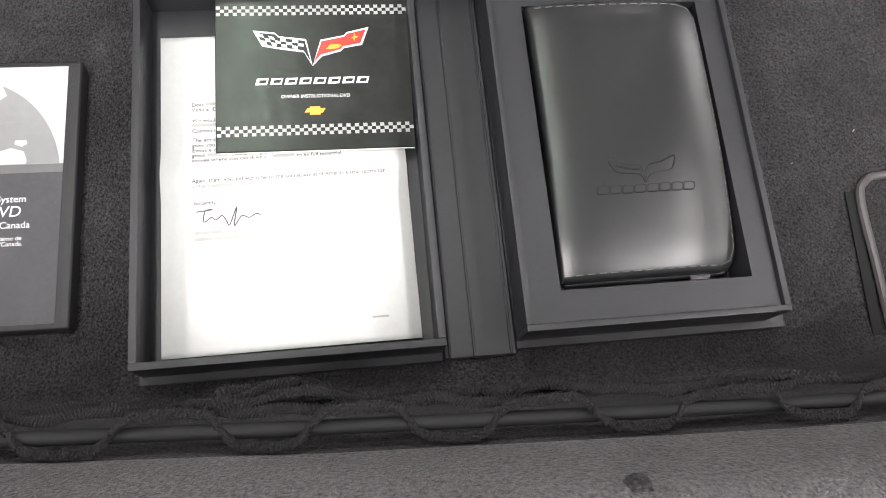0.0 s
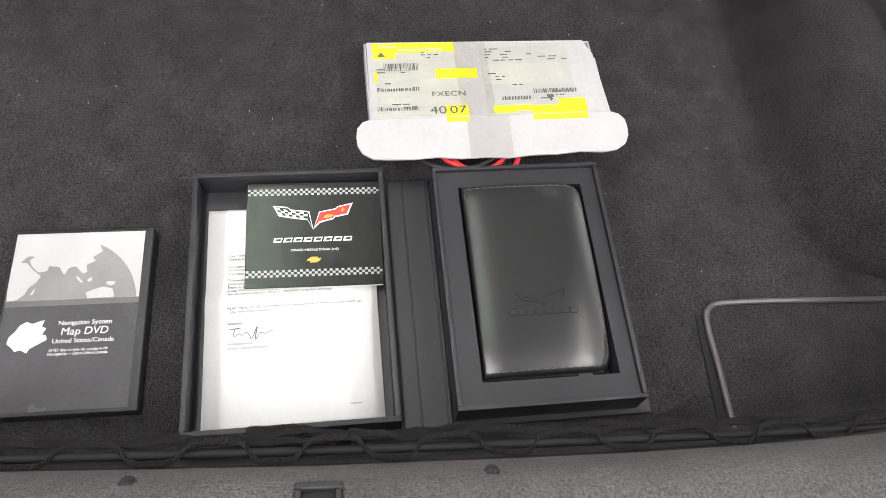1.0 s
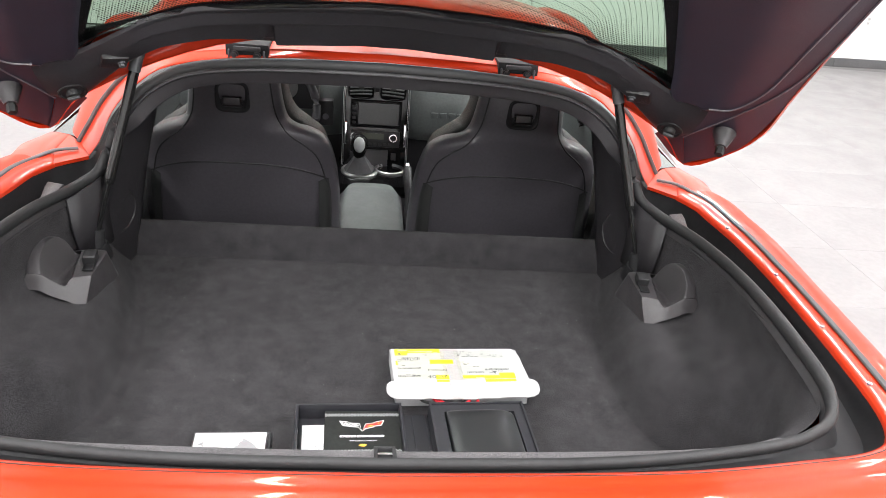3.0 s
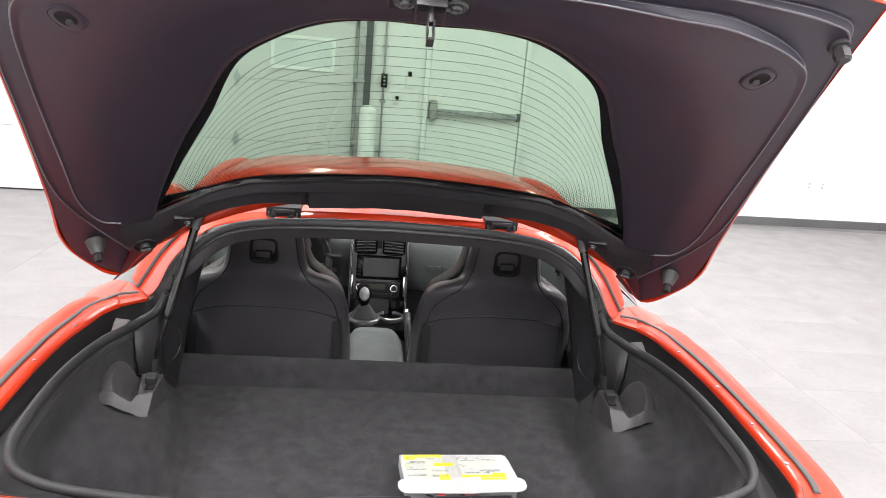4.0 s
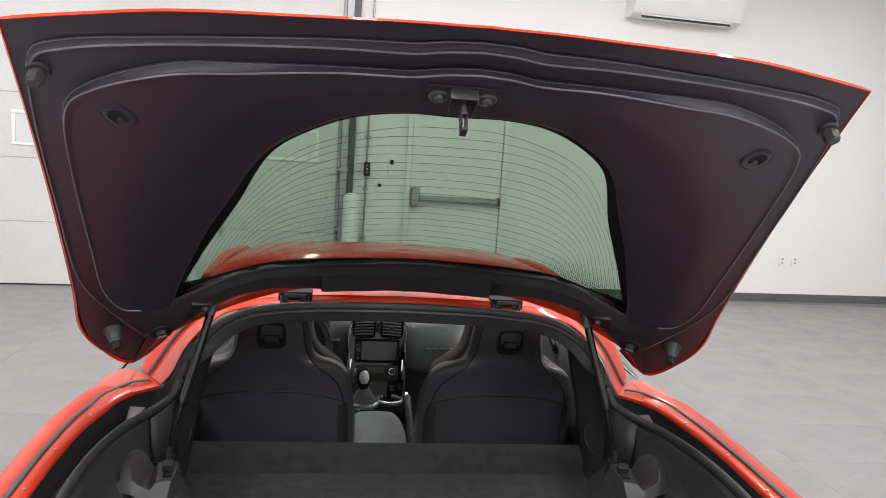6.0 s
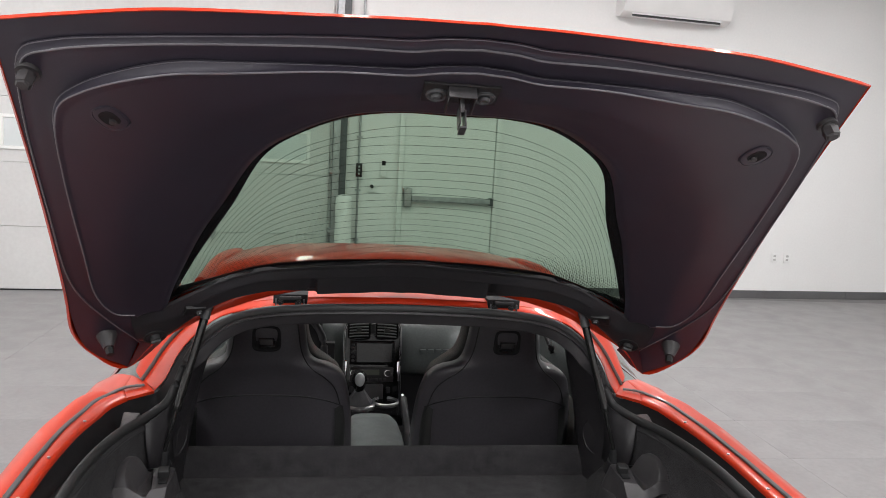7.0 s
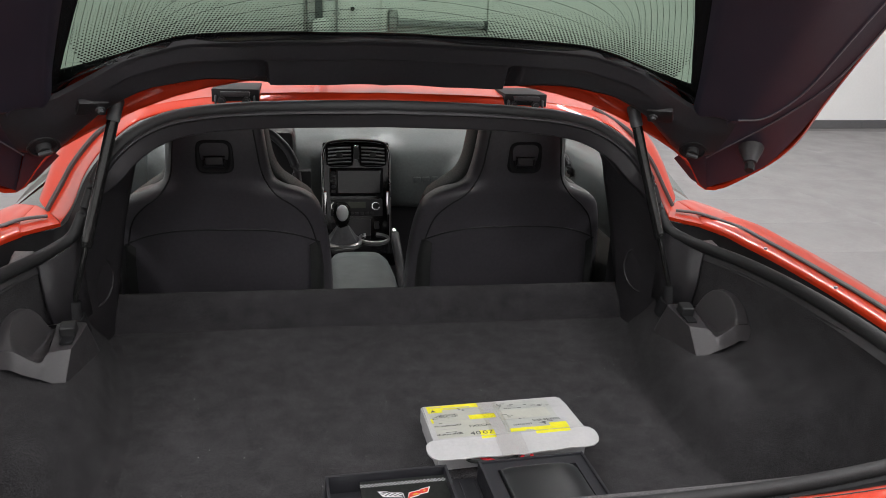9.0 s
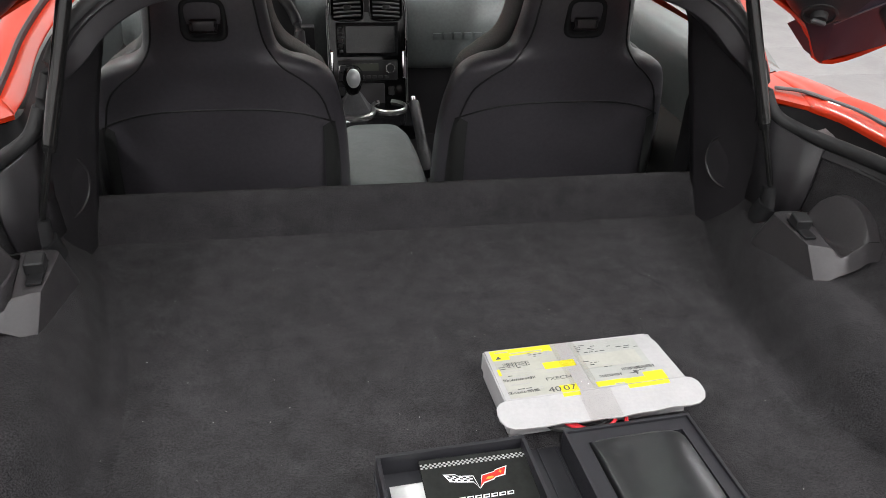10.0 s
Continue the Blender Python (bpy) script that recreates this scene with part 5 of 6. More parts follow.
def tube_bm(pts, r, seg=8):
    bm = bmesh.new()
    rows = [[bm.verts.new(p) for p in row] for row in tube_rows(pts, r, seg)]
    for a, b in zip(rows, rows[1:]):
        for j in range(seg):
            bm.faces.new((a[j], a[(j + 1) % seg], b[(j + 1) % seg], b[j]))
    bm.faces.new(rows[0][::-1])
    bm.faces.new(rows[-1])
    return bm


def ring_frame_m(x0, x1, z0, z1, w, y0, y1, m):
    bm = ring_frame(x0, x1, z0, z1, w, y0, y1)
    bmesh.ops.transform(bm, matrix=m, verts=bm.verts[:])
    return bm


GAITER = material("soft_black_leather", (0.12, 0.12, 0.123), 0.5, grain=0.1, grain_scale=150, stain=0.1, stain_scale=20, bump=0.0006, bump_scale=500)
VENT_GREY = material("vent_slat_plastic", (0.21, 0.21, 0.214), 0.35, stain=0.08)
SCREEN_GLASS = material("display_glass", (0.008, 0.0085, 0.010), 0.14, stain=0.05, spec=0.35)
DISPLAY = material("olive_display", (0.06, 0.065, 0.045), 0.3, stain=0.05)


def build_cargo_fittings():
    for s in (1, -1):
        # plastic tie-down tray on the wheel arch
        tray = new("tie_down_tray")
        tray.parent = car
        tagged(tray, "dark grey plastic tie-down tray on the wheel arch")
        def pts(*q):
            return [np.array((s * x, y, z)) for x, y, z in q]

        ledge = pts((.620, .846, .777), (.617, .83, .7765), (.613, .80, .776), (.609, .77, .775), (.605, .75, .774), (.603, .738, .773), (.611, .722, .763))
        floor_edge = pts((.634, .852, .770), (.631, .842, .764), (.634, .82, .759), (.638, .79, .757), (.639, .765, .758), (.637, .745, .762), (.636, .7245, .7725))
        rim_in = pts((.639, .853, .774), (.648, .845, .798), (.657, .824, .818), (.664, .795, .822), (.666, .768, .815), (.663, .745, .801), (.657, .727, .784))
        rim_out = pts((.646, .861, .768), (.662, .850, .800), (.674, .822, .820), (.683, .79, .821), (.686, .766, .811), (.685, .745, .797), (.680, .727, .784))
        skirt = pts((.655, .878, .725), (.682, .868, .745), (.700, .826, .752), (.708, .79, .755), (.710, .766, .752), (.708, .742, .750), (.698, .718, .752))

        def mix(A, B, f, dz=0.0):
            return [a_ + (b_ - a_) * f + np.array((0, 0, dz)) for a_, b_ in zip(A, B)]

        lines = [ledge, mix(ledge, floor_edge, .12, -.004), mix(ledge, floor_edge, .5, -.007), mix(ledge, floor_edge, .85, -.004), floor_edge, mix(floor_edge, rim_in, .12, -.002), mix(floor_edge, rim_in, .6, -.001), mix(floor_edge, rim_in, .93), rim_in, mix(rim_in, rim_out, .15, .0012), mix(rim_in, rim_out, .85, .0012), rim_out, mix(rim_out, skirt, .1, -.002), mix(rim_out, skirt, .5), skirt]
        loft("dish", [curve_points(q, 5) for q in lines], GREY_TRIM, tray, flip=s > 0, smooth_angle=35)
        front = curve_points(pts((.569, .748, .774), (.602, .737, .773), (.612, .721, .763), (.635, .7235, .7725), (.657, .726, .784), (.682, .726, .784)), 4)
        foot = curve_points(pts((.576, .711, .716), (.600, .703, .738), (.618, .701, .746), (.64, .705, .752), (.66, .710, .758), (.700, .714, .752)), 4)
        loft("front_lip", [front, mix(front, foot, .06, .0004), mix(front, foot, .14, -.0004), mix(front, foot, .6), foot], GREY_TRIM, tray, flip=s < 0, smooth_angle=35)
        side_top = curve_points(pts((.569, .748, .774), (.568, .79, .7755), (.568, .830, .777), (.571, .851, .776), (.585, .861, .774), (.610, .864, .772), (.646, .862, .768)), 4)
        side_low = curve_points(pts((.576, .711, .716), (.565, .79, .706), (.562, .855, .706), (.562, .878, .708), (.580, .892, .712), (.61, .895, .716), (.655, .880, .724)), 4)
        inner = curve_points(pts((.602, .737, .7735), (.609, .78, .7755), (.614, .815, .777), (.618, .835, .777), (.620, .843, .777), (.621, .846, .777), (.634, .852, .772)), 4)
        loft("block", [inner, mix(inner, side_top, .90, .0006), mix(inner, side_top, .97, .0004), side_top, mix(side_top, side_low, .05, -.001), mix(side_top, side_low, .5), side_low], GREY_TRIM, tray, flip=s > 0, smooth_angle=32)
        m = pose(s * .585, .800, .778, 0, 0, s * -6)
        c = part("clip_slot", box(-.010, .010, -.040, .024, -.002, .0022, .0008, 1, m), GUTTER, tray)
        part("clip", box(-.014, .012, -.014, .014, .001, .021, .005, 3, m @ pose(0, 0, 0, 8, 0, 0)), RUBBER, c, "black plastic cargo net clip")
        part("clip_tab", box(-.008, .008, .016, .030, .001, .010, .003, 2, m), LIGHT_TRIM, c)
        # compartment lid in the rear corner
        lid = part("compartment_lid", lid_mesh(s), CARPET, car, "carpeted compartment lid in the load floor")
        tube("lid_trim", [(s * x, y, z) for x, y, z in curve_points([(.392, .235, FLOOR_Z + .004), (.39, .30, FLOOR_Z + .004), (.388, .352, FLOOR_Z + .004), (.395, .368, FLOOR_Z + .004), (.412, .373, FLOOR_Z + .004), (.47, .375, FLOOR_Z + .004), (.55, .376, FLOOR_Z + .003), (.63, .377, FLOOR_Z + .003)], 5)], .0032, LIGHT_TRIM, lid, "dark grey lid edging", seg=8)
        part("lid_gap", box(min(s * .378, s * .386), max(s * .378, s * .386), .24, .36, FLOOR_Z + .0008, FLOOR_Z + .0022), GUTTER, lid)
        # gutter bracket beside the strut
        part("gutter_bracket", wedge(s), GREY_TRIM, car, "grey bracket in the gutter")
        part("rear_plug", cyl((s * .112, .163, .842), (s * .112, .160, .8485), .006, .0045, seg=14), CARPET, car)
    m = pose(.004, .130, .8655, -22)
    st = part("striker_housing", ring_frame_flat(-.0145, .0145, -.027, .028, .005, -.012, .0072, m), RUBBER, car, "black striker housing in the rear sill")
    part("housing_well", box(-.0105, .0105, -.024, .024, -.03, .0034, .0008, 1, m), GUTTER, st)
    part("striker_bar", cyl(m @ Vector((-.0095, .002, .0052)), m @ Vector((.0095, .002, .0052)), .0028, seg=12), CHROME, st, "chrome striker bar")
    part("striker_plate", box(-.008, .008, -.020, -.011, .001, .0045, .0008, 1, m), STEEL, st)


def ring_frame_flat(x0, x1, y0, y1, w, z0, z1, m):
    bm = ring_flat(x0, x1, y0, y1, w, z0, z1)
    bmesh.ops.transform(bm, matrix=m, verts=bm.verts[:])
    return bm


def wedge(s):
    """A sloping three-cornered bracket between weatherstrip and gutter."""
    bm = bmesh.new()
    top = [bm.verts.new((s * x, y, z)) for x, y, z in ((.676, .945, .886), (.726, .985, .874), (.722, .955, .872), (.705, .868, .866), (.685, .895, .878))]
    low = [bm.verts.new((s * x, y, .828)) for x, y in ((.672, .95), (.734, .995), (.730, .95), (.712, .860), (.682, .89))]
    bm.faces.new(top)
    bm.faces.new(low[::-1])
    for k in range(5):
        bm.faces.new((low[k], low[(k + 1) % 5], top[(k + 1) % 5], top[k]))
    bmesh.ops.bevel(bm, geom=bm.edges[:], offset=.003, segments=2, profile=.6, affect="EDGES", clamp_overlap=True)
    return bm


def ring_flat(x0, x1, y0, y1, w, z0, z1):
    bm = bmesh.new()
    for b in ((x0, x1, y0, y0 + w), (x0, x1, y1 - w, y1), (x0, x0 + w, y0 + w, y1 - w), (x1 - w, x1, y0 + w, y1 - w)):
        add_box(bm, b[0], b[1], b[2], b[3], z0, z1, 0.001, 1)
    return bm


def lid_mesh(s):
    return box(min(s * .392, s * .68), max(s * .392, s * .68), .235, .372, FLOOR_Z - .02, FLOOR_Z + .003, .004, 2)


build_cargo()
build_opening()
build_body()
build_roof()
build_hatch()
build_struts()
build_seat(-.396)
build_seat(.398)
build_cabin()
build_cargo_fittings()

# ---- loose things on the load floor ----
def on_floor(x, y, turn):
    return pose(x, y, FLOOR_Z + .001, 0, 0, turn)


def flat_quad(pts, z, thick=.0004):
    """A thin printed shape with the outline pts."""
    bm = bmesh.new()
    f = bm.faces.new([bm.verts.new((x, y, z)) for x, y in pts])
    r = bmesh.ops.extrude_face_region(bm, geom=[f])
    bmesh.ops.translate(bm, vec=(0, 0, thick), verts=[v for v in r["geom"] if isinstance(v, bmesh.types.BMVert)])
    return bm


def rect(x0, x1, y0, y1, z, thick=.0004):
    return flat_quad([(x0, y0), (x1, y0), (x1, y1), (x0, y1)], z, thick)


def sheet(x0, x1, y0, y1, z):
    bm = bmesh.new()
    bm.faces.new([bm.verts.new(p) for p in ((x0, y0, z), (x1, y0, z), (x1, y1, z), (x0, y1, z))])
    return bm


def build_presentation_box():
    t = thing("presentation_box", on_floor(-.130, .236, 3.0), "open black presentation box with two trays joined by a spine", "box")
    W, S, D = .1945, .052, .272
    x0, x1 = W + S, W + S + .181
    part("base_board", box(-.003, W + .001, -.006, D + .004, 0, .003, .001, 1), BLACK_BOARD, t)
    part("base_board", box(x0 - .001, x1 + .015, -.002, D + .004, 0, .003, .001, 1), BLACK_BOARD, t)
    part("spine", box(W + .001, x0 - .001, -.005, D + .003, .0005, .0045, .001, 1), BLACK_BOARD, t)
    for x in (W + .004, W + S * .40, W + S - .006):
        part("spine_fold", box(x, x + .002, -.004, D + .003, .0045, .0056, .0005, 1), BLACK_BOARD, t)
    # letter tray with thin walls
    tray_parts("letter_tray", 0, W, 0, D, .003, .037, .005, t, "black tray with raised walls")
    # second tray with a sunken nest
    nest = tray_parts("nest_tray", x0, x1, .004, .268, .003, .040, .0045, t, "black tray with a cut-out nest")
    a, b, c, d = x0 + .0262, x0 + .1595, .030, .243
    for q in ((x0 + .005, x1 - .005, .009, c), (x0 + .005, x1 - .005, d, .263), (x0 + .005, a, c, d), (b, x1 - .005, c, d)):
        part("nest_border", box(q[0], q[1], q[2], q[3], .006, .0365), BLACK_BOARD, nest)
    part("corner_nick", box(x1 - .012, x1 - .001, .0035, .0055, .030, .0405, .0015, 1), BLACK_BOARD, nest)
    return t


def tray_parts(name, x0, x1, y0, y1, z0, z1, w, parent, label):
    bottom = part(name, box(x0, x1, y0, y1, z0, z0 + .003), BLACK_BOARD, parent, label)
    for b in ((x0, x1, y0, y0 + w), (x0, x1, y1 - w, y1), (x0, x0 + w, y0 + w, y1 - w), (x1 - w, x1, y0 + w, y1 - w)):
        part("tray_wall", box(b[0], b[1], b[2], b[3], z0 + .003, z1, .0012, 2), BLACK_BOARD, bottom)
    return bottom


def build_letter():
    L = thing("letter", on_floor(-.117, .246, 3.3) @ Matrix.Translation((0, 0, .0105)), "white typed letter with a fold and a signature in the tray", "letter")

    def lift(y):
        return .0035 * math.exp(-((y - .125) / .012) ** 2) + .001

    rows = [[(x, y, lift(y)) for x in (0, .056, .112, .168)] for y in np.linspace(0, .232, 60)]
    loft("sheet", rows, PAPER, L, thick=.0002)

    def bar(x0, x1, y, h=.0016, mat=PALE_INK):
        y = line_y(y)
        part("text_bar", rect(x0, x1, y, y + h, max(lift(y), lift(y + h)) + .0004, .0001), mat, L)

    def words(txt, x, y, size=.0042):
        ob = writing("text_line", txt, size, pose(x, line_y(y), 0), INK_SOFT, L, depth=.00005)
        for v in ob.data.vertices:
            v.co.z += lift(v.co.y) + .0005

    def line_y(y):
        return .1029 + (y - .098) * .877 if y >= .0979 else y + .0075

    words("Dear", .021, .182)
    bar(.031, .046, .1825, .0022)
    words("Vehicle ID", .021, .1775)
    words("We would like to", .021, .168)
    bar(.021, .046, .1643, .0022)
    words("Community", .021, .159)
    words("The enclosed", .021, .151)
    words("gives you", .021, .1465)
    words("Explore destinations", .021, .142)
    words("great", .021, .1375)
    bar(.0315, .046, .1378, .0022)
    words("events and get to know the clubs, driving schools and racing", .0475, .1375)
    words("venues where you can drive a", .021, .133)
    bar(.0755, .0905, .1333, .0022)
    words("to its full potential.", .092, .133)
    words("Again, thank you and welcome to the unique world of America's true sports car", .021, .1155, .00405)
    words("\u2013 the", .021, .111)
    bar(.0315, .062, .1113, .0022)
    words("Sincerely,", .021, .098)
    # signature and name as plain strokes
    sig = curve_points([(.023, .0905), (.034, .0915), (.029, .091), (.028, .083), (.033, .086), (.036, .084), (.040, .087), (.043, .083), (.045, .080), (.050, .093), (.048, .079), (.053, .086), (.058, .0845), (.063, .087), (.066, .0855)], 4)
    tube("signature", [(p[0], line_y(p[1]), lift(line_y(p[1])) + .0006) for p in sig], .0004, INK, L, seg=4)
    bar(.022, .046, .0745, .0022)
    bar(.022, .033, .0700, .0022)
    bar(.0345, .060, .0700, .0022)
    bar(.136, .147, .0085, .0012)


def build_booklet():
    m = pose(-.0872, .3859, FLOOR_Z + .016, 3.2, 0, 2.0)
    b = thing("booklet", m, "glossy black instruction booklet with checkered bands and a flag emblem", "booklet")
    part("cover", box(0, .1380, 0, .1185, 0, .0028, .0007, 1), BOOK_BLACK, b)
    part("page_edge", box(.001, .1370, -.0004, .002, .0006, .0020), PAPER, b)
    z = .0029
    for yb in (.0112, .1032):
        bm = bmesh.new()
        for r in range(3):
            for k in range(46):
                if (k + r) % 2 == 0:
                    x0 = .0010 + k * .00296
                    bm.faces.new([bm.verts.new((x0 + dx * .00296, yb + (r + dy) * .00255, z + .0002)) for dx, dy in ((0, 0), (1, 0), (1, 1), (0, 1))])
        tagged(part("checker_band", bm, PRINT_GREY, b), "grey checkered band", kind="stuff")
    # crossed flag emblem as plain shapes
    cx, cy = .068, .063

    def shape(name, pts, mat, zz, label=""):
        return part(name, flat_quad([(cx + x, cy + y) for x, y in pts], zz, .0001), mat, b, label)

    shape("flag_border", [(0, 0), (.0062, .0205), (.0232, .0238), (.0252, .0262), (.0412, .0300), (.0358, .0160), (.0225, .0136), (.0203, .0112), (.0068, .0074)], PRINT_WHITE, z + .0001)
    shape("flag_border", [(0, 0), (-.0040, .0212), (-.0232, .0238), (-.0262, .0268), (-.0415, .0285), (-.0350, .0160), (-.0222, .0134), (-.0056, .0108)], PRINT_WHITE, z + .0001)
    shape("red_flag", [(.0010, .0030), (.0070, .0192), (.0232, .0224), (.0252, .0247), (.0390, .0280), (.0346, .0174), (.0222, .0150), (.0200, .0126), (.0064, .0090)], PRINT_RED, z + .0003, "red flag")
    shape("black_flag", [(-.0010, .0030), (-.0050, .0198), (-.0230, .0223), (-.0260, .0252), (-.0390, .0268), (-.0342, .0174), (-.0219, .0149), (-.0062, .0124)], BOOK_BLACK, z + .0003, "black flag with white squares")
    top = [(-.0052, .0194), (-.0232, .0219), (-.0385, .0264)]
    low = [(-.0064, .0130), (-.0218, .0152), (-.0345, .0178)]

    def flag_at(c, r):
        a_, b_ = (np.array([np.interp(c, (0, .52, 1), [q[i] for q in side]) for i in (0, 1)]) for side in (top, low))
        return tuple(a_ + (b_ - a_) * r)

    for i in range(8):
        for j in range(3):
            if (i + j) % 2:
                shape("flag_square", [flag_at(i / 8, j / 3), flag_at(i / 8, (j + 1) / 3), flag_at((i + 1) / 8, (j + 1) / 3), flag_at((i + 1) / 8, j / 3)], PRINT_WHITE, z + .0005)
    shape("gold_mark", [(.0100, .0130), (.0130, .0164), (.0185, .0168), (.0215, .0158), (.0185, .0134), (.0130, .0128)], PRINT_GOLD, z + .0005)
    shape("gold_mark", [(.0280, .0212), (.0300, .0226), (.0306, .0256), (.0314, .0228), (.0334, .0222), (.0312, .0210), (.0304, .0186), (.0298, .0208)], PRINT_GOLD, z + .0005)
    shape("gold_mark", [(-.0070, -.0352), (-.0048, -.0322), (-.0032, -.0322), (-.0032, -.0308), (.0042, -.0308), (.0042, -.0322), (.0080, -.0322), (.0058, -.0356), (.0042, -.0356), (.0042, -.0370), (-.0032, -.0370), (-.0032, -.0352)], PRINT_GOLD, z + .0003, "gold emblem")
    # lettering of the maker as plain bars
    for x in np.arange(-.0405, .0370, .0101):
        shape("name_bar", [(x, -.0138), (x + .0082, -.0137), (x + .0096, -.0086), (x + .0014, -.0087)], PRINT_WHITE, z + .0002)
        shape("name_bar_gap", [(x + .0026, -.0124), (x + .0074, -.0123), (x + .0081, -.0101), (x + .0033, -.0102)], BOOK_BLACK, z + .0004)
    writing("title_line", "OWNER INSTRUCTIONAL DVD", .0036, pose(cx + .0012, cy - .0240, z + .0002), PRINT_WHITE, b, "CENTER", .15, .95, .00005)


def build_wallet():
    w = thing("wallet", on_floor(.2077, .2910, 3.0) @ pose(0, 0, .012, .8, 0, .3), "black leather owner's wallet with stitched edges, lying in the nest", "wallet")
    bm = bmesh.new()
    X, Y = .1275, .205
    out = [(-X / 2, 0), (X / 2 - .012, 0), (X / 2 - .004, .003), (X / 2, .012), (X / 2, Y - .012), (X / 2 - .004, Y - .003), (X / 2 - .012, Y), (-X / 2, Y)]
    loop = []
    for i in range(len(out)):
        a, b2 = np.array(out[i]), np.array(out[(i + 1) % len(out)])
        for f in np.linspace(0, 1, 14, endpoint=False):
            loop.append(a + (b2 - a) * f)
    c = np.array((0, Y / 2))

    def ringz(f, z):
        return [(c[0] + (p[0] - c[0]) * f, c[1] + (p[1] - c[1]) * f, z) for p in loop]

    def swell(x, y):
        low = max(.62 * Y - y, 0) / (.62 * Y)
        return .0320 - .011 * low ** 2 - .0075 * max(2 * x / X, 0) ** 3.2 - .004 * max(-2 * x / X, 0) ** 5 - .004 * abs(2 * y / Y - 1) ** 9

    def pillow(f, drop=0.0):
        return [(p[0], p[1], swell(p[0], p[1]) - drop) for p in ringz(f, 0)]

    rows = [ringz(.97, 0), ringz(.995, .002), pillow(1, .006), pillow(1, .003), pillow(.992, .0008)] + [pillow(f) for f in (.975, .955, .93, .90, .87, .83, .78, .71, .63, .54, .44, .33, .2, .01)]
    loft("cover", rows, WALLET, w, ring=True, caps=True)
    # stitches
    path = [np.array(p) for p in pillow(.962)]
    bm = bmesh.new()
    for i in range(len(path)):
        a, b2 = path[i], path[(i + 1) % len(path)]
        if a[0] < -X / 2 + .006 and b2[0] < -X / 2 + .006:
            continue
        L = np.linalg.norm(b2 - a)
        k = max(int(L / .0045), 1)
        for j in range(k):
            p, q = a + (b2 - a) * (j / k), a + (b2 - a) * ((j + .6) / k)
            add_cyl(bm, tuple(p), tuple(q), .0005, seg=5)
    part("stitching", bm, THREAD, w, "grey stitching")
    # blind-stamped emblem as raised plain strokes
    ex, ey = .0012, .0625

    def stroke(pts):
        fine = curve_points([(ex + x, ey + y) for x, y in pts], 3)
        tube("embossed_line", [(p[0], p[1], swell(p[0], p[1]) + .0001) for p in fine], .0006, EMBOSS, w, seg=5)

    stroke([(0, 0), (.003, .012), (.013, .0145), (.023, .0185), (.020, .009), (.012, .0075), (.004, .005), (0, 0)])
    stroke([(0, 0), (-.002, .012), (-.013, .0140), (-.0245, .0175), (-.020, .009), (-.012, .0075), (-.003, .006), (0, 0)])
    stroke([(-.020, .0130), (-.012, .0110), (-.003, .0095)])
    for x in np.arange(-.0350, .0300, .0088):
        stroke([(x, -.0060), (x + .0070, -.0060), (x + .0082, -.0012), (x + .0012, -.0012), (x, -.0060)])
    part("pen_loop", box(.030, .045, -.004, .001, .003, .008, .002, 2), LEATHER, w)
    part("inner_pages", box(-X / 2 + .004, X / 2 - .006, -.0015, .004, .002, .007, .001, 1), BLACK_BOARD, w)


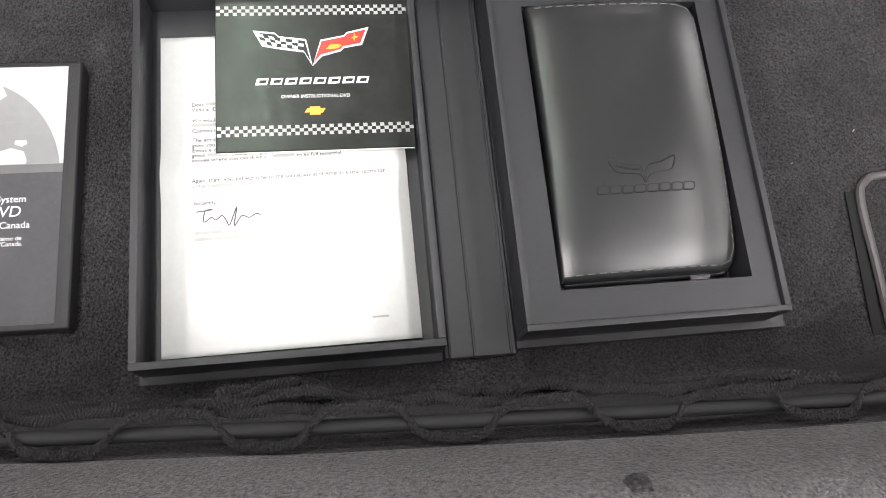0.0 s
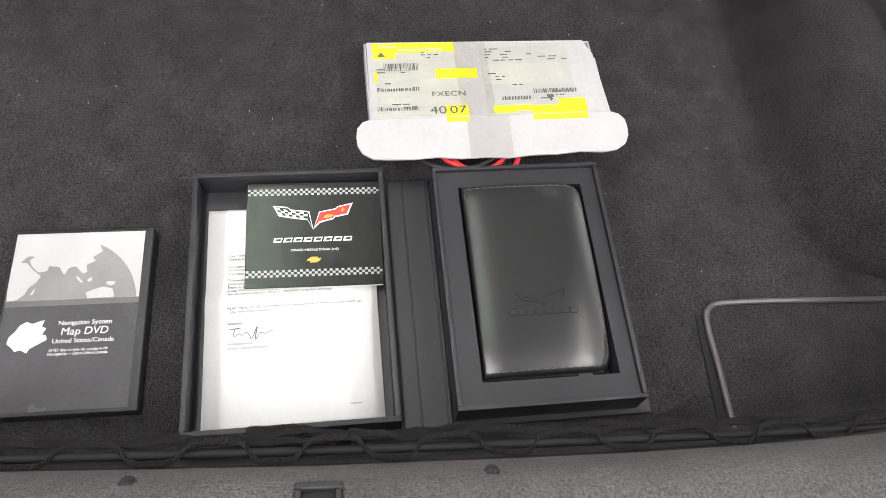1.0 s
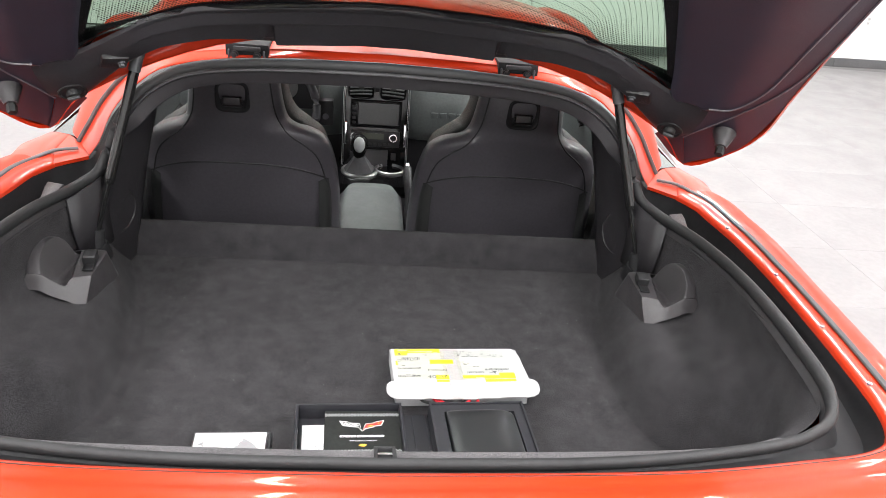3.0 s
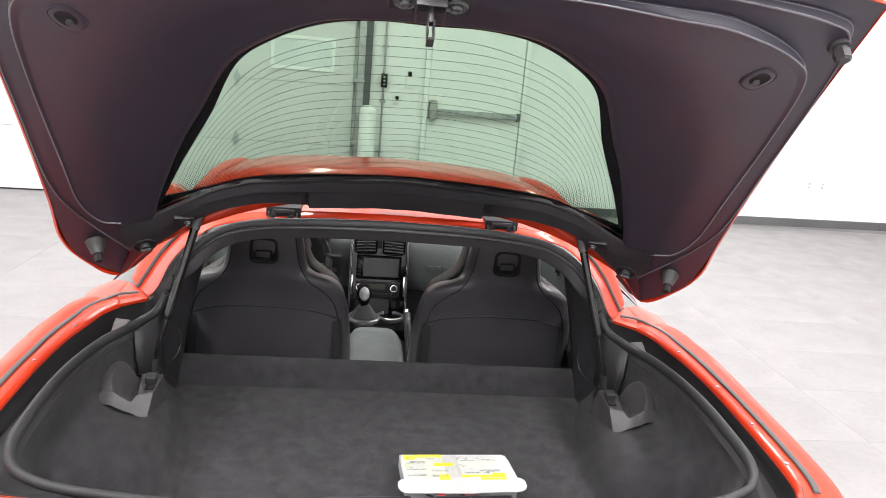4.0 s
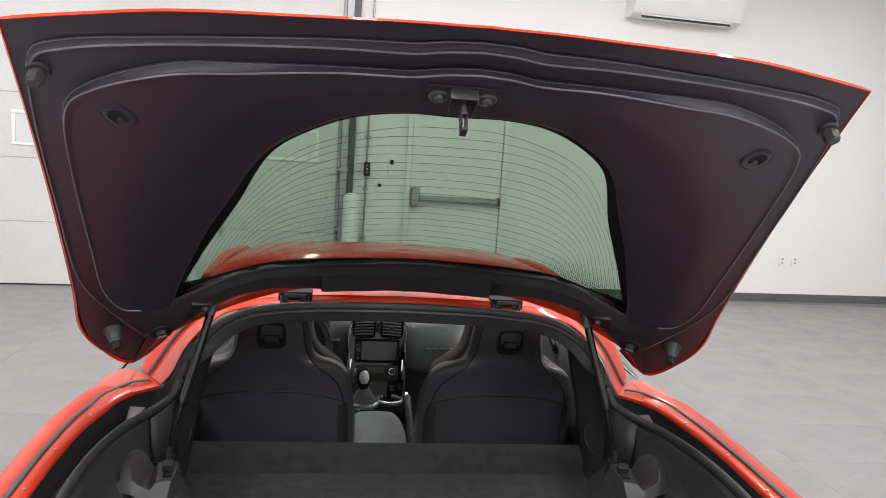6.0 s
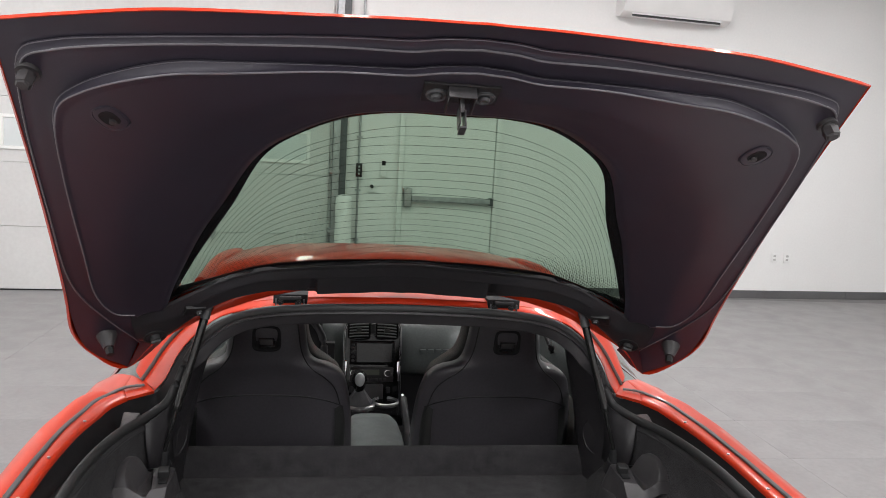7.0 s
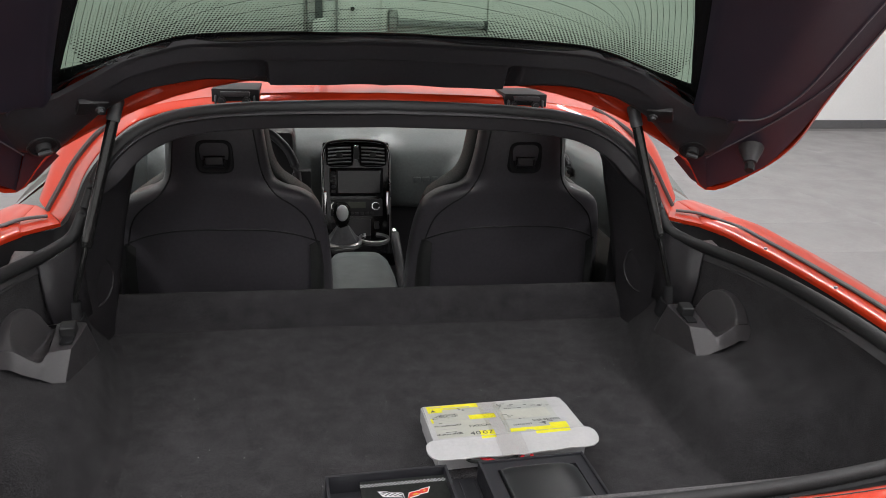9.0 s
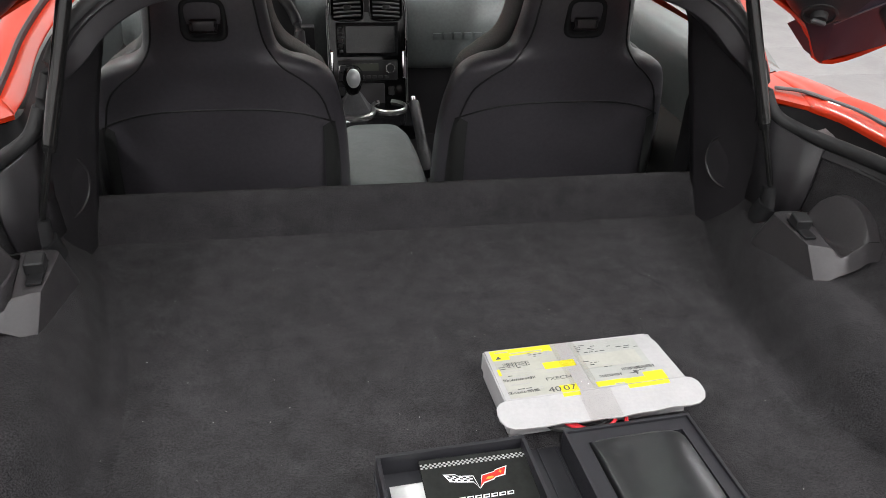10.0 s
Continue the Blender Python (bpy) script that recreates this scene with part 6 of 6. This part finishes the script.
def build_dvd_case():
    d = thing("dvd_case", on_floor(-.3085, .262, 2.2), "black map disc case with a grey globe cover under clear film", "disc case")
    W, H = .134, .190
    part("shell", box(0, W, 0, H, 0, .0145, .0025, 3), CASE_BLACK, d)
    part("hinge_line", box(W - .0105, W - .0095, .002, H - .002, .0142, .0148), RUBBER, d)
    x0, x1, y0, y1, z = .003, W - .0085, .004, H - .004, .0146
    part("cover_sheet", rect(x0, x1, y0, y1, z, .0003), SLEEVE_GREY, d, "slate grey printed sheet")
    ys = y0 + (y1 - y0) * .60
    z += .0004
    part("cover_top", rect(x0, x1, ys, y1, z, .0001), SLEEVE_PALE, d)
    # globe: a grey disc clipped by the sheet, with pale lands
    gx, gy, gr = .058, ys - .010, .0645
    disc = []
    for a in np.linspace(0, math.tau, 90):
        x, y = gx + gr * 1.02 * math.cos(a), gy + gr * 1.15 * math.sin(a)
        disc.append((min(max(x, x0), x1), min(max(y, ys), y1)))
    clean = []
    for p in disc:
        if not clean or math.dist(p, clean[-1]) > 1e-5:
            clean.append(p)
    if math.dist(clean[0], clean[-1]) < 1e-5:
        clean.pop()
    clean = [p for i, p in enumerate(clean) if not (p[1] <= ys + 1e-6 and clean[i - 1][1] <= ys + 1e-6 and clean[(i + 1) % len(clean)][1] <= ys + 1e-6)]
    part("globe", flat_quad(clean, z + .0002, .0001), SLEEVE_MID, d, "grey printed globe")
    # lands drawn on the globe
    def on_cover(px, py):
        xl, xr = 115 - py * .178, 650 - py * .162
        return (min(max(x0 + (x1 - x0) * (px - xl) / (xr - xl), x0), x1), min(ys + (235 - py) / 270 * (y1 - ys), y1))

    lands = (
        ((112, 32), (150, 10), (200, -6), (300, -18), (400, -12), (470, 0), (490, 10), (462, 20), (472, 45), (430, 70), (442, 85), (402, 100), (405, 130), (385, 135), (360, 105), (330, 110), (310, 138), (290, 105), (250, 100), (240, 120), (205, 125), (180, 100), (170, 75), (195, 60), (150, 55), (106, 65)),
        ((102, 80), (160, 85), (180, 110), (215, 140), (195, 165), (165, 185), (150, 210), (120, 230), (80, 234), (76, 200), (86, 150), (94, 110)),
        ((400, 225), (395, 212), (430, 200), (470, 190), (505, 200), (512, 225), (505, 234), (400, 234)),
        ((365, 145), (387, 172), (375, 170), (358, 150)), ((405, 160), (425, 150), (420, 168), (405, 168)), ((485, 170), (515, 170), (518, 180), (500, 188), (480, 180)), ((185, 195), (193, 190), (180, 215), (172, 212)))
    for i, shape in enumerate(lands):
        part("land", flat_quad([on_cover(*q) for q in shape[::-1]], z + .0004 + .00004 * i, .0001), SLEEVE_PALE, d)
    country = ((.011, .070), (.016, .066), (.019, .062), (.024, .0635), (.030, .060), (.0315, .064), (.038, .068), (.046, .0725), (.045, .077), (.041, .078), (.044, .084), (.040, .086), (.0415, .0925), (.036, .091), (.031, .089), (.026, .0915), (.020, .088), (.017, .082), (.012, .077))
    part("country_shape", flat_quad(country, z + .0001, .0001), PRINT_WHITE, d)
    bandy = ys - .006
    part("fade_band", rect(x0, x1, bandy, ys, z, .0001), SLEEVE_MID2, d)
    for txt, y, size, sh in (("Navigation System", .0867, .0066, 0), ("Map DVD", .0767, .0106, .12), ("United States/Canada", .0687, .0064, 0)):
        writing("title_line", txt, size, pose(.0790, y, z + .0002), PRINT_WHITE, d, "CENTER", sh, 1.0, .00005)
    for txt, y in (("DVD des cartes du syst\u00e8me de", .0604), ("Navigation \u2013 \u00c9tats-Unis/Canada.", .0566)):
        writing("subtitle_line", txt, .0042, pose(.0757, y, z + .0002), PRINT_WHITE, d, "CENTER", .1, 1.0, .00005)
    film = part("film", sheet(.002, W - .004, .002, H - .002, z + .0014), FILM, d, "clear plastic film")
    film.visible_shadow = False


SLEEVE_MID2 = material("fading_grey_print", (0.16, 0.16, 0.165), 0.25, stain=0.2, stain_scale=18)
INK_SOFT = material("soft_black_ink", (0.05, 0.05, 0.05), 0.7, grain=0.2, grain_scale=500)
FILM = glass_material("clear_film", (0.97, 0.97, 0.97), 0.06, 0.5)


def build_carton():
    c = thing("carton", on_floor(.042, .553, 3.6), "white mailing carton with yellow-marked labels and clear tape, its flap ajar", "box")
    W, D, H = .264, .128, .047
    bm = bmesh.new()
    add_box(bm, 0, W, 0, D, 0, .002)
    for b in ((0, W, 0, .0025), (0, W, D - .0025, D), (0, .0025, .0025, D - .0025), (W - .0025, W, .0025, D - .0025)):
        add_box(bm, b[0], b[1], b[2], b[3], .002, H - .004, .0008, 1)
    part("tray", bm, CARTON, c)
    lid = part("lid", flat_quad([(-.002, .020), (W + .003, .020), (W - .001, .104), (W - .010, D - .003), (-.001, D)], H - .003, .003), CARTON, c)
    part("lid_side", box(-.004, -.0015, .016, D, H - .03, H - .001, .0008, 1), CARTON, lid)
    part("lid_side", box(W - .001, W + .002, .016, .100, H - .03, H - .002, .0008, 1), CARTON, lid)
    # front flap with rounded ears, tipped out
    m = Matrix.Translation((0, .020, H - .0015)) @ pose(0, 0, 0, 9)
    ear = [(.003, 0), (.012, -.003), (.018, -.010), (.0195, -.020), (.0190, -.030), (.014, -.040), (.003, -.047)]
    out = [(W + x, y) for x, y in ear] + [(W * f, -.0495 + .0014 * math.sin(9 * f) + .0008 * math.sin(31 * f)) for f in (.95, .85, .75, .65, .55, .45, .35, .25, .15, .05)] + [(-x, y) for x, y in ear[::-1]]
    bm = flat_quad(out, -.0012, .0024)
    bmesh.ops.transform(bm, matrix=m, verts=bm.verts[:])
    flap = part("flap", bm, CARTON, lid, "rounded front flap")
    z = H + .0002
    # labels
    part("label", rect(.006, .106, .022, D - .004, z, .0003), LABEL, lid, "cream shipping label")
    part("label", rect(.128, .232, .020, D - .006, z, .0003), LABEL2, lid, "faded shipping label")
    part("label_patch", rect(.130, .222, .062, .092, z + .0004, .0002), LABEL, lid)
    for x0, x1, y0, y1 in ((.005, .099, .111, .1255), (.005, .031, .103, .1108), (.074, .122, .0725, .0868), (.080, .106, .0205, .0350), (.134, .177, .022, .0325), (.1772, .2090, .0205, .0315), (.2092, .2410, .0205, .0400), (.0045, .0085, .070, .084)):
        part("yellow_mark", rect(x0, x1, y0, y1, z + .0005, .0001), YELLOW, lid)
    for x0, x1, y0, y1 in ((.080, .1055, -.0060, 0), (.1775, .2405, -.0070, 0)):
        bm = rect(x0, x1, y0, y1, .0013, .0001)
        bmesh.ops.transform(bm, matrix=m, verts=bm.verts[:])
        part("yellow_mark", bm, YELLOW, flap)

    def barcode(x0, x1, y0, y1, seed):
        r = random.Random(seed)
        bm = bmesh.new()
        x = x0
        while x < x1:
            w = r.choice((.0006, .0006, .0011, .0016))
            f = [bm.verts.new(p) for p in ((x, y0, z + .0009), (min(x + w, x1), y0, z + .0009), (min(x + w, x1), y1, z + .0009), (x, y1, z + .0009))]
            bm.faces.new(f)
            x += w + r.choice((.0006, .0009, .0014))
        tagged(part("barcode", bm, INK, lid), "printed bar code", kind="stuff")

    barcode(.0165, .0555, .0850, .0955, 1)
    barcode(.0070, .0535, .0560, .0615, 2)
    barcode(.0055, .0510, .0295, .0350, 3)
    barcode(.1450, .1795, .0395, .0445, 4)
    barcode(.1830, .2335, .0480, .0540, 5)
    r = random.Random(9)
    for x, y, w in ((.034, .114, .05), (.012, .119, .02), (.012, .076, .03), (.012, .060, .034), (.014, .047, .03), (.014, .034, .028), (.060, .074, .012), (.135, .115, .05), (.19, .117, .035), (.135, .106, .03), (.195, .108, .03), (.19, .100, .02), (.150, .037, .05), (.138, .062, .012), (.182, .060, .038), (.08, .088, .03), (.16, .022, .015), (.06, .103, .03)):
        part("print_bar", rect(x, x + w, y, y + .0022, z + .0009, .0001), PALE_INK, lid)
    for cx, cy, n, w in ((.010, .062, 3, .045), (.012, .033, 2, .05), (.060, .098, 4, .034), (.134, .096, 5, .055), (.196, .092, 3, .034), (.134, .068, 3, .022), (.160, .060, 2, .018), (.190, .040, 2, .03), (.008, .082, 2, .04)):
        for k in range(n):
            x = cx
            while x < cx + w:
                l = r.uniform(.003, .010)
                part("print_bar", rect(x, min(x + l, cx + w), cy + k * .0042, cy + k * .0042 + .0013, z + .0010, .0001), PALE_INK if r.random() < .6 else INK, lid)
                x += l + r.uniform(.0015, .004)
    writing("print_line", "FXECN", .0092, pose(.0665, .0478, z + .0009), INK, lid, "LEFT", 0, 1.35, .00005)
    writing("print_line", "40", .0142, pose(.0625, .0240, z + .0009), INK, lid, "LEFT", 0, 1.35, .00005)
    writing("print_line", "07", .0142, pose(.0845, .0240, z + .0009), INK, lid, "LEFT", 0, 1.35, .00005)
    part("warning_mark", flat_quad([(.010, .1055), (.019, .1055), (.0145, .1125)], z + .0009, .0001), INK, lid)
    part("warning_mark", flat_quad([(.197, .044), (.2015, .036), (.206, .044)], z + .0009, .0001), INK, lid)
    # clear tape over lid and flap
    part("tape", sheet(.098, .136, .020, D, z + .0014), TAPE, lid, "strip of clear tape")
    bm = sheet(.102, .150, -.050, .0, .0018)
    bmesh.ops.transform(bm, matrix=m, verts=bm.verts[:])
    part("tape", bm, TAPE, flap, "strip of clear tape")
    # leads that stick out under the flap
    w1 = thing("red_lead", on_floor(.042, .553, 3.6), "red plastic-sleeved electrical lead bulging out of the carton", "cable")
    tube("lead", curve_points([(.070, .03, .030), (.078, -.006, .028), (.088, -.030, .030), (.108, -.045, .0325), (.138, -.046, .0335), (.156, -.026, .031), (.158, .03, .034)], 6), .0029, RED_WIRE, w1, seg=8)
    tube("lead", curve_points([(.060, .03, .030), (.072, -.020, .030), (.100, -.038, .031), (.128, -.037, .032), (.146, -.014, .031), (.150, .03, .030)], 6), .0027, RED_WIRE, w1, seg=8)
    w2 = thing("black_lead", on_floor(.042, .553, 3.6), "black plastic-sleeved electrical lead under the carton flap", "cable")
    tube("lead", curve_points([(.042, .03, .026), (.046, -.020, .031), (.062, -.037, .036), (.090, -.041, .035), (.115, -.034, .032), (.132, -.018, .030), (.138, .03, .028)], 6), .003, BLACK_WIRE, w2, seg=8)


def build_cargo_net():
    n = thing("cargo_net", pose(0, 0, 0), "black cargo cover rod laced with braided cord along the rear sill", "cargo net")
    y0, z0 = .192, .79
    tube("rod", [(x, y0 + .010 * (x / .5) ** 2 + .004 * x, z0 - .02 * (x / .5) ** 2) for x in np.linspace(-.56, .56, 41)], .0034, GUTTER, n, "matt black rod", seg=10)
    def line(x, dy, dz):
        return (x, y0 + .010 * (x / .5) ** 2 + .004 * x + dy, z0 - .02 * (x / .5) ** 2 + dz)

    # cord laced round the rod: long runs behind it, short loops in front
    pts = []
    for x in np.arange(-.54, .54, .0016):
        ph = math.sin((x + .032) / .084 * math.tau + .25 * math.sin(x * 17) + 1.57)
        pts.append(line(x, .0003 - .0068 * math.tanh(2.6 * (ph - .1)) + .001 * math.sin(x * 71), .0045 + .002 * math.cos(x * 60)))
    braid(n, "lacing_cord", pts, "braided black cord", .0019, .0012, .0062)
    # bunched hem of the net beyond the rod
    for k, (xa, xb, dy, dz, bulge) in enumerate(((-.52, .52, .0095, -.003, 0), (-.50, .50, .0115, -.008, .3), (-.10, .19, .0105, -.001, .55), (-.075, .02, .011, -.001, 1.0), (-.06, .10, .0095, -.006, .75), (-.052, .012, .012, .001, 1.25), (-.048, .006, .008, -.003, .55), (-.045, .05, .0085, -.004, .85), (.02, .24, .0120, -.004, .35))):
        pts = []
        for x in np.arange(xa, xb, .0016):
            b = bulge * (.011 * math.exp(-((x + .022) / .024) ** 2) + .007 * math.exp(-((x - .07) / .05) ** 2))
            pts.append(line(x, dy + .75 * b + .0014 * math.sin(x * 60 + k) + .0008 * math.sin(x * 170 + 2 * k), dz - 1.6 * b + .002 * math.sin(x * 47 + k)))
        braid(n, "net_hem", pts, "bunched black net hem", .0024, .0011, .0046 + .0004 * k)


def braid(parent, name, pts, label, w, r, pitch):
    """Three strands plaited along the line."""
    P = [np.array(p) for p in pts]
    lines = ([], [], [])
    run = 0.0
    for i, p in enumerate(P):
        if i:
            run += float(np.linalg.norm(p - P[i - 1]))
        for k in range(3):
            a = run / pitch * math.tau + k * math.tau / 3
            lines[k].append((p[0], p[1] + w * math.sin(a), p[2] + .5 * w * math.sin(2 * a)))
    first = loft(name, tube_rows(lines[0], r, 6), CORD, parent, label, ring=True, caps=True)
    for l in lines[1:]:
        loft("strand", tube_rows(l, r, 6), CORD, first, ring=True, caps=True)


build_presentation_box()
build_letter()
build_booklet()
build_wallet()
build_dvd_case()
build_carton()
build_cargo_net()


def build_lint():
    rng = random.Random(12)
    bm = bmesh.new()
    for _ in range(85):
        x, y = rng.uniform(-.5, .5), rng.uniform(.28, 1.08)
        a, l = rng.uniform(0, 3.14), rng.uniform(.0006, .0026)
        p = (x, y, FLOOR_Z + .0022)
        add_cyl(bm, p, (x + l * math.cos(a), y + l * math.sin(a), FLOOR_Z + .0028), .0003, seg=4)
    tagged(part("lint", bm, PALE_INK), "scattered pale lint specks on the black carpet", "lint", kind="stuff")


build_lint()


# ---- floor tiles, last ----
def build_tiles():
    bm = box(-.5996, .5996, -.2996, .2996, -.012, 0, .0005, 1)
    first = part("tile", bm, FLOOR_TILE, bpy.data.objects["floor"])
    first.location = (-5.4, -6.0, 0)
    for i in range(13):
        for j in range(23):
            if i == 0 and j == 0:
                continue
            o = first.copy()
            scene.collection.objects.link(o)
            o.location = (-5.4 + 1.2 * i, -6.0 + .6 * j, 0)


build_tiles()
